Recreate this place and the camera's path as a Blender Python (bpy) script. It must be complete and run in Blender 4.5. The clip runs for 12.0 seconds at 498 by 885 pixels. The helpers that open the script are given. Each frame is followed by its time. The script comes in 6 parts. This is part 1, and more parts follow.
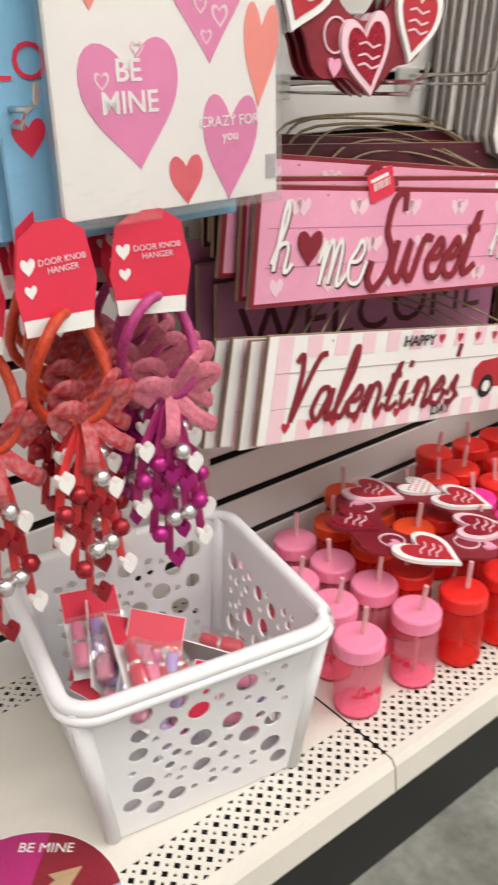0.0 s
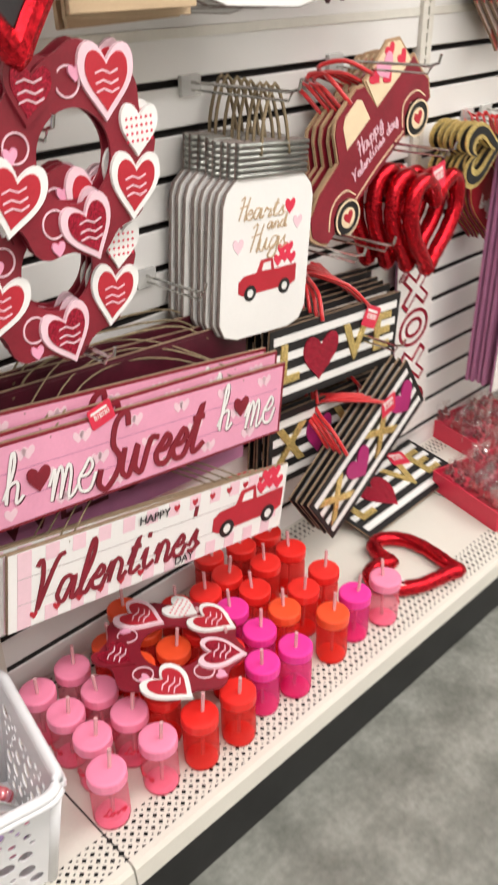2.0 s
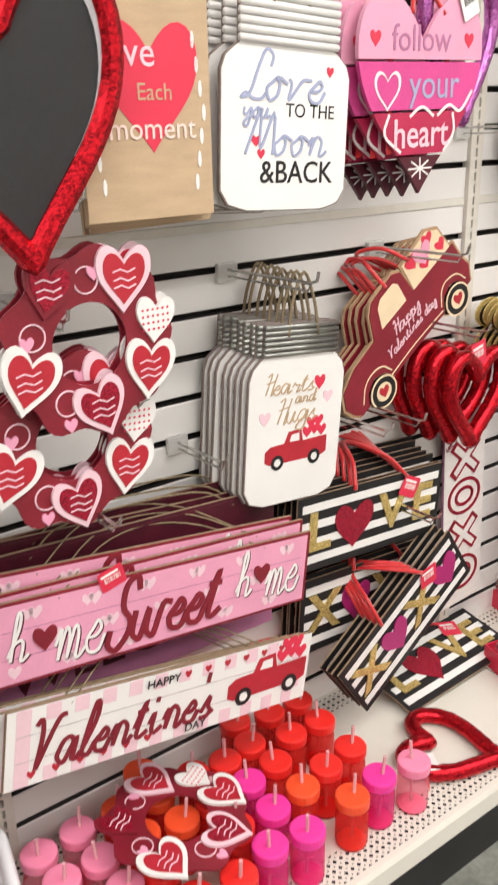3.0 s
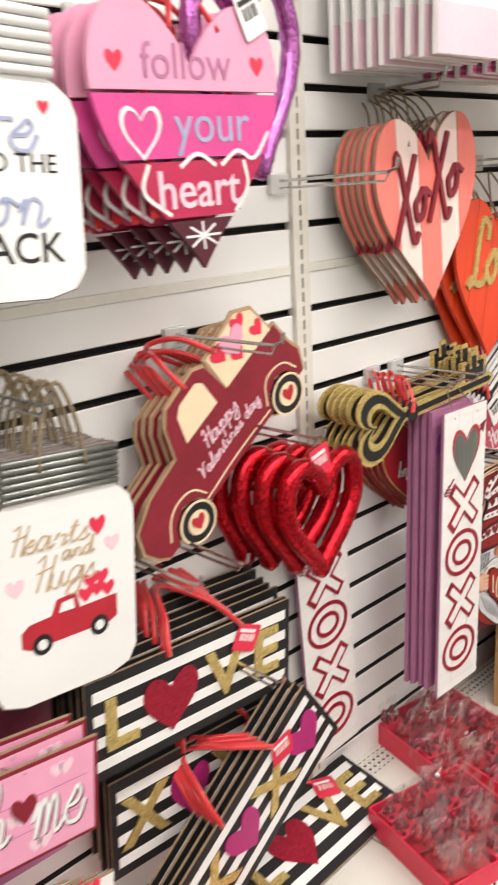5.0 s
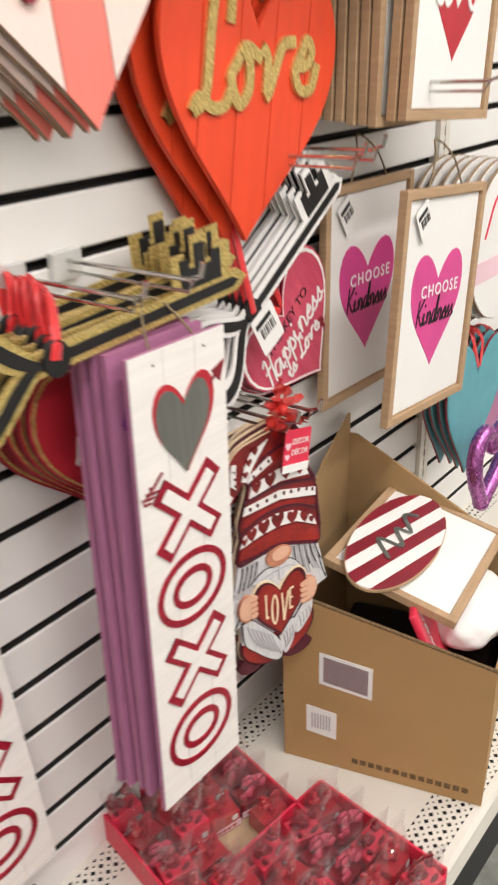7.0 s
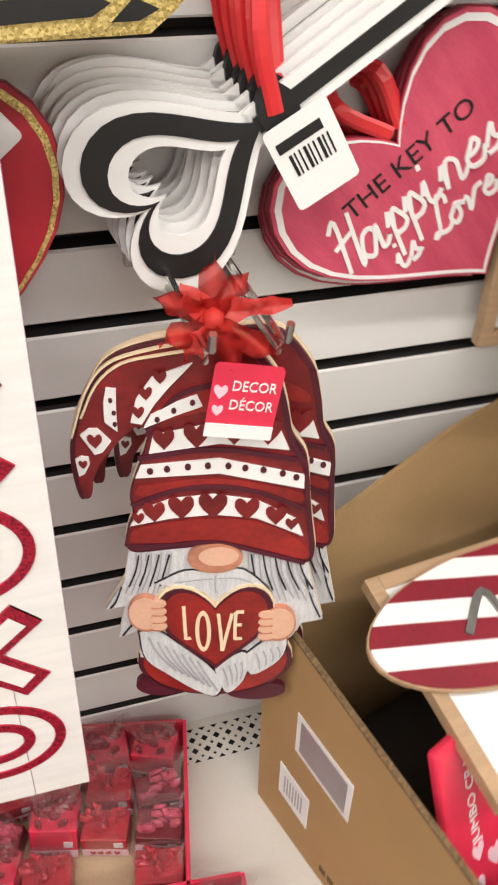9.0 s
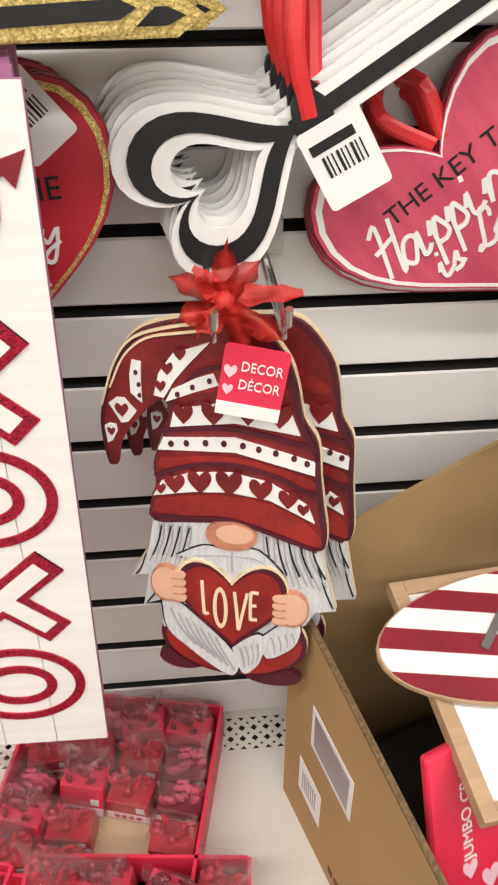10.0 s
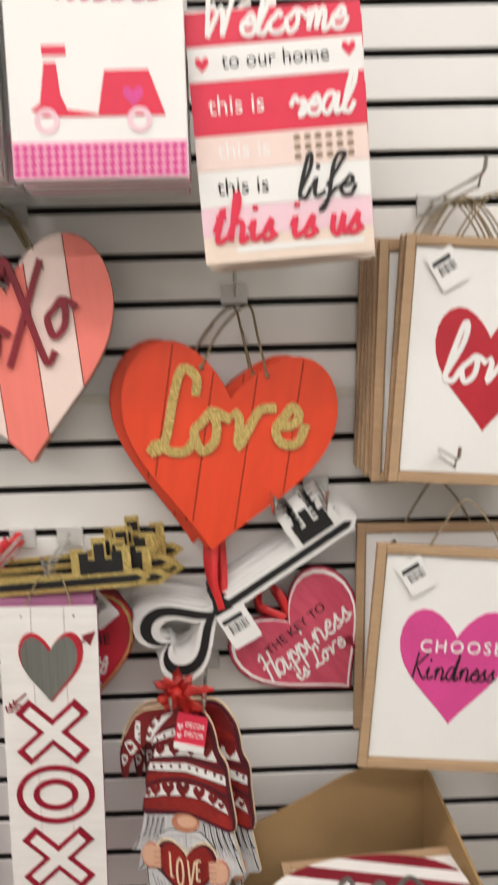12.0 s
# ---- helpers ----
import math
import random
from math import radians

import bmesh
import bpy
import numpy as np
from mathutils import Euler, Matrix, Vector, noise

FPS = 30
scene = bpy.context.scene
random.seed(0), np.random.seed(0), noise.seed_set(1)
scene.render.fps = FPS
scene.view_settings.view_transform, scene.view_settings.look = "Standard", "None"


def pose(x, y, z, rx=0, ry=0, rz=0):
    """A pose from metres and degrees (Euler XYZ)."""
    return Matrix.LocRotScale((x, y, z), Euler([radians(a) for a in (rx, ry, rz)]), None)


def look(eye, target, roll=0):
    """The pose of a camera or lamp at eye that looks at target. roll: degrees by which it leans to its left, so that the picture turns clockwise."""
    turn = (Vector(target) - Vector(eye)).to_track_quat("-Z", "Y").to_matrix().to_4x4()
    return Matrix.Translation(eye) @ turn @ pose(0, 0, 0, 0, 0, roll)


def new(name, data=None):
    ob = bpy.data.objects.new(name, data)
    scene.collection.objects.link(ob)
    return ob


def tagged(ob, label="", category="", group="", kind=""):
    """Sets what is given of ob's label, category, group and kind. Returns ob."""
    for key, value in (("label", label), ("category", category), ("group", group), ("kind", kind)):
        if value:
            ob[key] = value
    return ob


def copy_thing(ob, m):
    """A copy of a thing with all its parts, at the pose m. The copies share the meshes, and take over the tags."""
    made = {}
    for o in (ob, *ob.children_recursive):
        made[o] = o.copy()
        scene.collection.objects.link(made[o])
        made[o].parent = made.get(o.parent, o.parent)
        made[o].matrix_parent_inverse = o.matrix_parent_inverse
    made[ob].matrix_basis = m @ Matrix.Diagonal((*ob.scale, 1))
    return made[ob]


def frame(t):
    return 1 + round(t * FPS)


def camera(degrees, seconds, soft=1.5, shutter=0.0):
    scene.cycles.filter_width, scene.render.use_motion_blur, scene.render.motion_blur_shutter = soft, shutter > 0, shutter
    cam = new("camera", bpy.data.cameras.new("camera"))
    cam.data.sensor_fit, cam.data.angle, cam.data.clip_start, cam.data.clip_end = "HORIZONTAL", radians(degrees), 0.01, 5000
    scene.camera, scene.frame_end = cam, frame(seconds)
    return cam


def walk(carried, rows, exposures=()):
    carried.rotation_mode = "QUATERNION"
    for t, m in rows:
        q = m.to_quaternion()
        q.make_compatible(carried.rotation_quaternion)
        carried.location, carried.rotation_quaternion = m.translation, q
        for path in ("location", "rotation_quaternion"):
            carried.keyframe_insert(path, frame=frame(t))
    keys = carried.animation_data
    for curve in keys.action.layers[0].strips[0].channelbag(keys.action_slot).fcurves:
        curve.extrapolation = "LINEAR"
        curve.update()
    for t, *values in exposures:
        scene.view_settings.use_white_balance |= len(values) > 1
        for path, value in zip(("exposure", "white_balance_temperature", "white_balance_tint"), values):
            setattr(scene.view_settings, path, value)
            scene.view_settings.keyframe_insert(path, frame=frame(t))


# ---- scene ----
cam = camera(33.2, 12.0, soft=2.0, shutter=0.5)
PATH = [
    (0, (-1.848, -0.945, 0.962), (-0.740, 0.484, 0.108), -1.3),
    (0.5, (-1.877, -0.945, 0.978), (-0.617, 0.327, 0.087), 1.0),
    (1, (-1.818, -0.996, 1.16), (-0.519, 0.149, 0.16), 0.1),
    (1.5, (-1.795, -1.083, 1.346), (-0.489, 0.038, 0.327), 0.2),
    (2, (-1.669, -1.158, 1.407), (-0.465, 0.08, 0.399), -0.9),
    (2.5, (-1.562, -1.244, 1.444), (-0.477, 0.206, 0.595), -1.6),
    (2.7, (-1.561, -1.273, 1.467), (-0.485, 0.226, 0.697), -1.1),
    (4.5, (-1.294, -1.067, 1.457), (-0.027, 0.358, 0.853), -3.3),
    (5, (-1.12, -1.053, 1.45), (0.178, 0.349, 0.86), -3.2),
    (5.5, (-0.947, -0.996, 1.435), (0.395, 0.343, 0.796), -3.5),
    (6, (-0.772, -0.896, 1.375), (0.634, 0.349, 0.687), -4.2),
    (6.5, (-0.586, -0.771, 1.334), (0.883, 0.345, 0.562), -3.1),
    (7, (-0.331, -0.771, 1.295), (1.06, 0.37, 0.421), -2.1),
    (8.8, (0.283, -0.636, 1.122), (0.924, 0.824, -0.085), 0.5),
    (9, (0.344, -0.639, 1.122), (0.823, 0.878, -0.091), 1.3),
    (9.5, (0.425, -0.67, 1.112), (0.648, 0.921, -0.079), 0.7),
    (10, (0.431, -0.708, 1.116), (0.584, 0.914, -0.045), 0.0),
    (10.5, (0.434, -0.838, 1.153), (0.589, 0.832, 0.064), -1.1),
    (11, (0.429, -1.1, 1.283), (0.642, 0.703, 0.444), 0.0),
    (11.5, (0.46, -1.279, 1.375), (0.668, 0.63, 0.815), -0.6),
    (12, (0.555, -1.391, 1.458), (0.603, 0.58, 1.119), -1.4),
]
walk(cam, [(t, look(e, g, r)) for t, e, g, r in PATH], exposures=[(0, -0.58), (1.5, -0.49), (2.5, -0.56), (4.5, -0.54), (6.0, -0.46), (7.0, -0.57), (9.0, -0.42), (10.5, -0.45), (12, -0.93)])

# ---- light: rows of ceiling tubes over the aisle ----
world = bpy.data.worlds.new("store_world")
scene.world = world
world.use_nodes = True
world.node_tree.nodes["Background"].inputs[0].default_value = (1.0, 0.96, 0.9, 1)
world.node_tree.nodes["Background"].inputs[1].default_value = 0.02
LAMP_POWER = 56.0
for lx in (-2.4, 0.0, 2.4):
    for ly in (-1.45, -2.9):
        lamp = bpy.data.lights.new("tube_light", "AREA")
        lamp.shape, lamp.size, lamp.size_y = "RECTANGLE", 2.2, 0.16
        lamp.energy, lamp.color = LAMP_POWER, (1.0, 0.955, 0.925)
        ob = new("tube_light", lamp)
        ob.matrix_world = pose(lx, ly, 3.08)


# ---- materials ----
def mat(name, color, rough=0.5, metal=0.0, vary=0.08, scale=30.0, bump=0.0, bscale=200.0, coat=0.0,
        second=None, clear=0.0, emit=0.0, stretch=(1, 1, 1), random_tint=0.0, sheen=0.0):
    """A surface with two scales of colour variation and fine relief. second: a colour mixed in by the large noise."""
    m = bpy.data.materials.new(name)
    m.use_nodes = True
    nt = m.node_tree
    b = nt.nodes["Principled BSDF"]
    out = nt.nodes["Material Output"]
    tc = nt.nodes.new("ShaderNodeTexCoord")
    mp = nt.nodes.new("ShaderNodeMapping")
    mp.inputs["Scale"].default_value = stretch
    nt.links.new(tc.outputs["Object"], mp.inputs[0])
    n1 = nt.nodes.new("ShaderNodeTexNoise")
    n1.inputs["Scale"].default_value, n1.inputs["Detail"].default_value = scale, 5
    n2 = nt.nodes.new("ShaderNodeTexNoise")
    n2.inputs["Scale"].default_value = bscale
    for n in (n1, n2):
        nt.links.new(mp.outputs[0], n.inputs["Vector"])
    ramp = nt.nodes.new("ShaderNodeValToRGB")
    ramp.color_ramp.elements[0].position, ramp.color_ramp.elements[1].position = 0.35, 0.65
    lo = second or tuple(c * (1 - vary) for c in color)
    ramp.color_ramp.elements[0].color = (*lo, 1)
    ramp.color_ramp.elements[1].color = (*color, 1)
    nt.links.new(n1.outputs[0], ramp.inputs[0])
    last = ramp.outputs[0]
    fine = nt.nodes.new("ShaderNodeMixRGB")
    fine.blend_type, fine.inputs[0].default_value = "MULTIPLY", min(1.0, vary * 1.5)
    nt.links.new(last, fine.inputs[1])
    nt.links.new(n2.outputs[0], fine.inputs[2])
    last = fine.outputs[0]
    if random_tint:
        info = nt.nodes.new("ShaderNodeObjectInfo")
        hsv = nt.nodes.new("ShaderNodeHueSaturation")
        mr = nt.nodes.new("ShaderNodeMapRange")
        mr.inputs[3].default_value, mr.inputs[4].default_value = 1 - random_tint, 1 + random_tint
        nt.links.new(info.outputs["Random"], mr.inputs[0])
        nt.links.new(mr.outputs[0], hsv.inputs["Value"])
        nt.links.new(last, hsv.inputs["Color"])
        last = hsv.outputs[0]
    nt.links.new(last, b.inputs["Base Color"])
    b.inputs["Roughness"].default_value, b.inputs["Metallic"].default_value = rough, metal
    b.inputs["Coat Weight"].default_value = coat
    b.inputs["Sheen Weight"].default_value = sheen
    if bump:
        bp = nt.nodes.new("ShaderNodeBump")
        bp.inputs["Strength"].default_value, bp.inputs["Distance"].default_value = bump, 0.002
        nt.links.new(n2.outputs[0], bp.inputs["Height"])
        nt.links.new(bp.outputs[0], b.inputs["Normal"])
    if clear:
        tr = nt.nodes.new("ShaderNodeBsdfTransparent")
        tr.inputs[0].default_value = (*[min(1.0, 0.35 + 0.75 * c) for c in color], 1)
        mx = nt.nodes.new("ShaderNodeMixShader")
        mx.inputs[0].default_value = clear
        nt.links.new(b.outputs[0], mx.inputs[1])
        nt.links.new(tr.outputs[0], mx.inputs[2])
        nt.links.new(mx.outputs[0], out.inputs[0])
    if emit:
        b.inputs["Emission Color"].default_value, b.inputs["Emission Strength"].default_value = (*color, 1), emit
    return m


def glitter(name, color, dark, metal=0.6):
    """Loose sparkle: small flakes, each tilted its own way."""
    m = bpy.data.materials.new(name)
    m.use_nodes = True
    nt = m.node_tree
    b = nt.nodes["Principled BSDF"]
    tc = nt.nodes.new("ShaderNodeTexCoord")
    v = nt.nodes.new("ShaderNodeTexVoronoi")
    v.inputs["Scale"].default_value = 650
    ramp = nt.nodes.new("ShaderNodeValToRGB")
    ramp.color_ramp.elements[0].color, ramp.color_ramp.elements[1].color = (*dark, 1), (*color, 1)
    sep = nt.nodes.new("ShaderNodeSeparateColor")
    bp = nt.nodes.new("ShaderNodeBump")
    bp.inputs["Strength"].default_value, bp.inputs["Distance"].default_value = 0.7, 0.002
    nt.links.new(tc.outputs["Object"], v.inputs["Vector"])
    nt.links.new(v.outputs["Color"], sep.inputs[0])
    nt.links.new(sep.outputs[0], ramp.inputs[0])
    nt.links.new(ramp.outputs[0], b.inputs["Base Color"])
    nt.links.new(sep.outputs[1], bp.inputs["Height"])
    nt.links.new(bp.outputs[0], b.inputs["Normal"])
    b.inputs["Metallic"].default_value, b.inputs["Roughness"].default_value = metal, 0.32
    return m


def tinsel_mat(name, color, dark):
    """Foil strands wound round a wire."""
    m = glitter(name, color, dark, 0.85)
    v = [n for n in m.node_tree.nodes if n.type == "TEX_VORONOI"][0]
    v.inputs["Scale"].default_value = 260
    m.node_tree.nodes["Principled BSDF"].inputs["Roughness"].default_value = 0.25
    return m


M = {
    "laminate": mat("white_laminate", (0.80, 0.79, 0.77), 0.45, vary=0.04, scale=3, bump=0.03, bscale=400, random_tint=0.02),
    "rail": mat("cream_rail", (0.72, 0.70, 0.63), 0.4, vary=0.05),
    # raw brown board, with the shade inside the slots darkened into its colour
    "slot": mat("slot_brown_shaded", (0.020, 0.016, 0.014), 0.8, vary=0.2),
    "steel_cream": mat("cream_steel", (0.72, 0.69, 0.62), 0.38, vary=0.05, scale=6, bump=0.03, bscale=300),
    # near-black that paints the shade inside the hollow base shelf
    "hole": mat("hole_shade_black", (0.02, 0.02, 0.02), 0.9),
    "kick": mat("black_kick", (0.012, 0.012, 0.013), 0.5, vary=0.3),
    "concrete": mat("polished_concrete", (0.33, 0.335, 0.30), 0.5, vary=0.35, scale=10, second=(0.18, 0.185, 0.16), bump=0.12, bscale=70),
    "paint": mat("wall_paint", (0.75, 0.73, 0.69), 0.7, vary=0.05, scale=2),
    "chrome": mat("peg_chrome", (0.62, 0.61, 0.58), 0.22, 1.0, vary=0.1),
    "clearclip": mat("clear_clip", (0.85, 0.85, 0.83), 0.2, clear=0.5),
    "twine": mat("jute_twine", (0.42, 0.32, 0.19), 0.9, vary=0.4, scale=300, bump=0.5, bscale=900),
    "white": mat("white_print", (0.80, 0.79, 0.77), 0.5, vary=0.03, scale=8),
    "whitewood": mat("white_washed_wood", (0.82, 0.79, 0.76), 0.55, vary=0.07, scale=9, stretch=(1, 1, 14), bump=0.06),
    "mdf": mat("board_edge", (0.36, 0.25, 0.16), 0.8, vary=0.2, scale=60),
    "mdfgrey": mat("board_edge_grey", (0.30, 0.24, 0.22), 0.8, vary=0.2, scale=60),
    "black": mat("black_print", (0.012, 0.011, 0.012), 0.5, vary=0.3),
    "chalk": mat("chalkboard", (0.022, 0.022, 0.023), 0.75, vary=0.25, scale=12),
    "silverp": mat("silver_print", (0.48, 0.48, 0.50), 0.35, 0.6),
    "red": mat("red_print", (0.50, 0.018, 0.035), 0.45, vary=0.12, scale=18),
    "deepred": mat("deep_red_print", (0.27, 0.012, 0.028), 0.45, vary=0.2, scale=14),
    "crimson": mat("crimson_card", (0.72, 0.03, 0.075), 0.4, vary=0.06),
    "coral": mat("coral_paint", (0.85, 0.21, 0.17), 0.5, vary=0.05, scale=10, stretch=(8, 1, 1)),
    "palecoral": mat("pale_coral_paint", (0.84, 0.66, 0.60), 0.5, vary=0.05, scale=10),
    "orange": mat("orange_red_paint", (0.80, 0.065, 0.018), 0.42, vary=0.1, scale=7, stretch=(6, 1, 1)),
    "darkline": mat("plank_groove", (0.20, 0.018, 0.012), 0.8),
    "greyline": mat("plank_groove_grey", (0.45, 0.40, 0.40), 0.8),
    "pink": mat("pink_print", (0.80, 0.35, 0.50), 0.45, vary=0.06, scale=14),
    "bubblegum": mat("bubblegum_print", (0.80, 0.17, 0.44), 0.45, vary=0.12, scale=14),
    "palepink": mat("pale_pink_print", (0.83, 0.58, 0.65), 0.45, vary=0.06, scale=14),
    "hotpink": mat("hot_pink_print", (0.72, 0.07, 0.30), 0.42, vary=0.12, scale=16),
    "magenta": mat("magenta_paint", (0.45, 0.02, 0.17), 0.42, vary=0.12, scale=16),
    "redpink": mat("deep_pink_paint", (0.52, 0.018, 0.085), 0.45, vary=0.15, scale=16),
    "maroon": mat("maroon_paint", (0.10, 0.008, 0.022), 0.45, vary=0.25),
    "rose": mat("rose_wood_paint", (0.68, 0.095, 0.155), 0.5, vary=0.22, scale=12, stretch=(5, 1, 1), second=(0.56, 0.06, 0.12)),
    "mauve": mat("mauve_board", (0.44, 0.17, 0.31), 0.5, vary=0.08),
    "purplep": mat("purple_print", (0.30, 0.05, 0.30), 0.45, vary=0.2),
    "teal": mat("teal_paint", (0.12, 0.38, 0.44), 0.5, vary=0.08),
    "wood": mat("natural_wood", (0.50, 0.33, 0.19), 0.6, vary=0.15, scale=16, stretch=(1, 1, 9), bump=0.08),
    "kraft": mat("kraft_board", (0.55, 0.40, 0.25), 0.75, vary=0.12, scale=12, stretch=(1, 1, 5)),
    "cardboard": mat("cardboard", (0.42, 0.255, 0.105), 0.8, vary=0.08, scale=9, bump=0.06, bscale=260),
    "cardin": mat("cardboard_inside", (0.36, 0.225, 0.10), 0.85, vary=0.1, scale=9),
    "flute": mat("cardboard_edge", (0.28, 0.17, 0.075), 0.9, vary=0.5, scale=260),
    "basket": mat("white_plastic", (0.78, 0.78, 0.80), 0.3, vary=0.02, coat=0.2),
    "gold": glitter("gold_glitter", (0.95, 0.75, 0.30), (0.40, 0.27, 0.07)),
    "redglit": glitter("red_glitter", (0.62, 0.02, 0.06), (0.16, 0.005, 0.015), 0.45),
    "purpglit": tinsel_mat("purple_tinsel", (0.62, 0.22, 0.58), (0.28, 0.06, 0.26)),
    "tinsel": tinsel_mat("red_tinsel", (0.75, 0.015, 0.03), (0.22, 0.004, 0.008)),
    "skin": mat("peach_paint", (0.76, 0.45, 0.31), 0.5, vary=0.1, scale=25),
    "knit": mat("painted_dark_red", (0.27, 0.016, 0.017), 0.42, vary=0.3, scale=22, second=(0.15, 0.008, 0.009)),
    "brim": mat("painted_brim_red", (0.40, 0.024, 0.018), 0.40, vary=0.3, scale=26, second=(0.25, 0.014, 0.012)),
    "nose": mat("nose_paint", (0.66, 0.27, 0.16), 0.45, vary=0.25, scale=60),
    "beard": mat("beard_paint", (0.80, 0.79, 0.79), 0.55, vary=0.3, scale=32, stretch=(9, 1, 1.2), second=(0.66, 0.66, 0.68)),
    "cuppink": mat("pink_cup", (0.95, 0.40, 0.50), 0.12, clear=0.80, vary=0.03),
    "cupred": mat("red_cup", (0.85, 0.04, 0.03), 0.12, clear=0.6, vary=0.03),
    "cupmag": mat("magenta_cup", (0.85, 0.05, 0.30), 0.12, clear=0.62, vary=0.03),
    "lidpink": mat("pink_lid", (0.90, 0.26, 0.42), 0.35, vary=0.03),
    "lidred": mat("red_lid", (0.80, 0.025, 0.02), 0.35, vary=0.03),
    "lidorange": mat("orange_lid", (0.86, 0.085, 0.025), 0.35, vary=0.03),
    "lidmag": mat("magenta_lid", (0.85, 0.04, 0.33), 0.35, vary=0.03),
    "straw": mat("clear_straw", (0.90, 0.55, 0.58), 0.15, clear=0.3),
    "film": mat("clear_film", (0.92, 0.88, 0.88), 0.12, 0.8, clear=0.82, bump=0.6, bscale=60),
    "ribbon": mat("satin_ribbon", (0.66, 0.012, 0.016), 0.35, vary=0.1, sheen=0.4),
    "tulle": mat("tulle_ribbon", (0.80, 0.05, 0.04), 0.6, clear=0.4),
    "ropeorange": mat("orange_rope", (0.72, 0.06, 0.012), 0.4, vary=0.3, scale=200, bump=0.6, bscale=500),
    "ropepink": mat("magenta_rope", (0.60, 0.05, 0.26), 0.4, vary=0.3, scale=200, bump=0.6, bscale=500),
    "ribmag": mat("magenta_ribbon", (0.40, 0.012, 0.15), 0.4, vary=0.15),
    "ribdot": mat("dotted_ribbon", (0.58, 0.02, 0.03), 0.45, vary=0.4, scale=160, second=(0.66, 0.20, 0.22)),
    "ribpink": mat("pink_print_ribbon", (0.85, 0.22, 0.32), 0.5, vary=0.4, scale=120, second=(0.75, 0.22, 0.30)),
    "bell": mat("silver_bell", (0.75, 0.74, 0.74), 0.25, 0.9),
    "bellred": mat("red_bell", (0.35, 0.02, 0.03), 0.25, 0.5),
    "bellmag": mat("magenta_bell", (0.45, 0.02, 0.22), 0.25, 0.5),
    "lilac": mat("lilac_plastic", (0.50, 0.36, 0.75), 0.25, vary=0.05),
    "blue": mat("pale_blue_print", (0.22, 0.48, 0.70), 0.45, vary=0.08),
    "blush": mat("blush_print", (0.83, 0.66, 0.60), 0.5, vary=0.04),
    "beige": mat("beige_print", (0.80, 0.66, 0.56), 0.5, vary=0.04),
    "mirror": mat("galvanised_metal", (0.45, 0.46, 0.43), 0.35, 0.85, vary=0.25, scale=30, stretch=(1, 1, 0.05)),
    "cream": mat("cream_print", (0.82, 0.66, 0.44), 0.5, vary=0.06),
    "tube": mat("lit_tube", (1.0, 0.96, 0.9), 0.5, emit=6.0),
    "greytext": mat("grey_print", (0.42, 0.40, 0.42), 0.5),
    "slate": mat("slate_blue_print", (0.36, 0.40, 0.58), 0.5),
}


# ---- shape helpers ----
def part(name, bm, material, parent, label="", smooth=False, kind=""):
    """Links a bmesh as one mesh object under a thing or a part."""
    me = bpy.data.meshes.new(name)
    bmesh.ops.recalc_face_normals(bm, faces=bm.faces)
    bm.to_mesh(me)
    bm.free()
    me.materials.append(M[material])
    if smooth:
        for p in me.polygons:
            p.use_smooth = True
    ob = new(name, me)
    ob.parent = parent
    if label or kind:
        tagged(ob, label, kind=kind)
    return ob


def thing(name, m, label, category, group="", kind=""):
    ob = new(name)
    ob.empty_display_size = 0.02
    ob.matrix_basis = m
    return tagged(ob, label, category, group, kind)


def slab(bm, pts, y0, y1):
    """A flat outline in the xz plane, from depth y0 (front) to y1."""
    f = [bm.verts.new((x, y0, z)) for x, z in pts]
    b = [bm.verts.new((x, y1, z)) for x, z in pts]
    bm.faces.new(f)
    bm.faces.new(b[::-1])
    n = len(pts)
    for i in range(n):
        j = (i + 1) % n
        bm.faces.new((f[j], f[i], b[i], b[j]))
    return bm


def ringslab(bm, outer, inner, y0, y1):
    n = len(outer)
    rows = [[bm.verts.new((x, y, z)) for x, z in loop] for loop, y in ((outer, y0), (inner, y0), (inner, y1), (outer, y1))]
    for a in range(4):
        r, s = rows[a], rows[(a + 1) % 4]
        for i in range(n):
            j = (i + 1) % n
            bm.faces.new((r[i], r[j], s[j], s[i]))
    return bm


def box(bm, x0, x1, y0, y1, z0, z1, bevel=0.0):
    vs = bmesh.ops.create_cube(bm, size=1.0)["verts"]
    for v in vs:
        v.co = Vector(((x0 + x1) / 2 + v.co.x * (x1 - x0), (y0 + y1) / 2 + v.co.y * (y1 - y0), (z0 + z1) / 2 + v.co.z * (z1 - z0)))
    if bevel:
        es = list({e for v in vs for e in v.link_edges})
        bmesh.ops.bevel(bm, geom=es, offset=bevel, segments=2, affect="EDGES", profile=0.5)
    return bm


def rect(w, h, cx=0.0, cz=0.0):
    return [(cx - w / 2, cz - h / 2), (cx + w / 2, cz - h / 2), (cx + w / 2, cz + h / 2), (cx - w / 2, cz + h / 2)]


def rrect(w, h, r, cx=0.0, cz=0.0, n=5):
    out = []
    for sx, sz, a0 in ((1, -1, -90), (1, 1, 0), (-1, 1, 90), (-1, -1, 180)):
        for i in range(n + 1):
            a = radians(a0 + 90 * i / n)
            out.append((cx + sx * (w / 2 - r) + r * math.cos(a), cz + sz * (h / 2 - r) + r * math.sin(a)))
    return out


def ell(w, h, cx=0.0, cz=0.0, n=28):
    return [(cx + w / 2 * math.cos(2 * math.pi * i / n), cz + h / 2 * math.sin(2 * math.pi * i / n)) for i in range(n)]


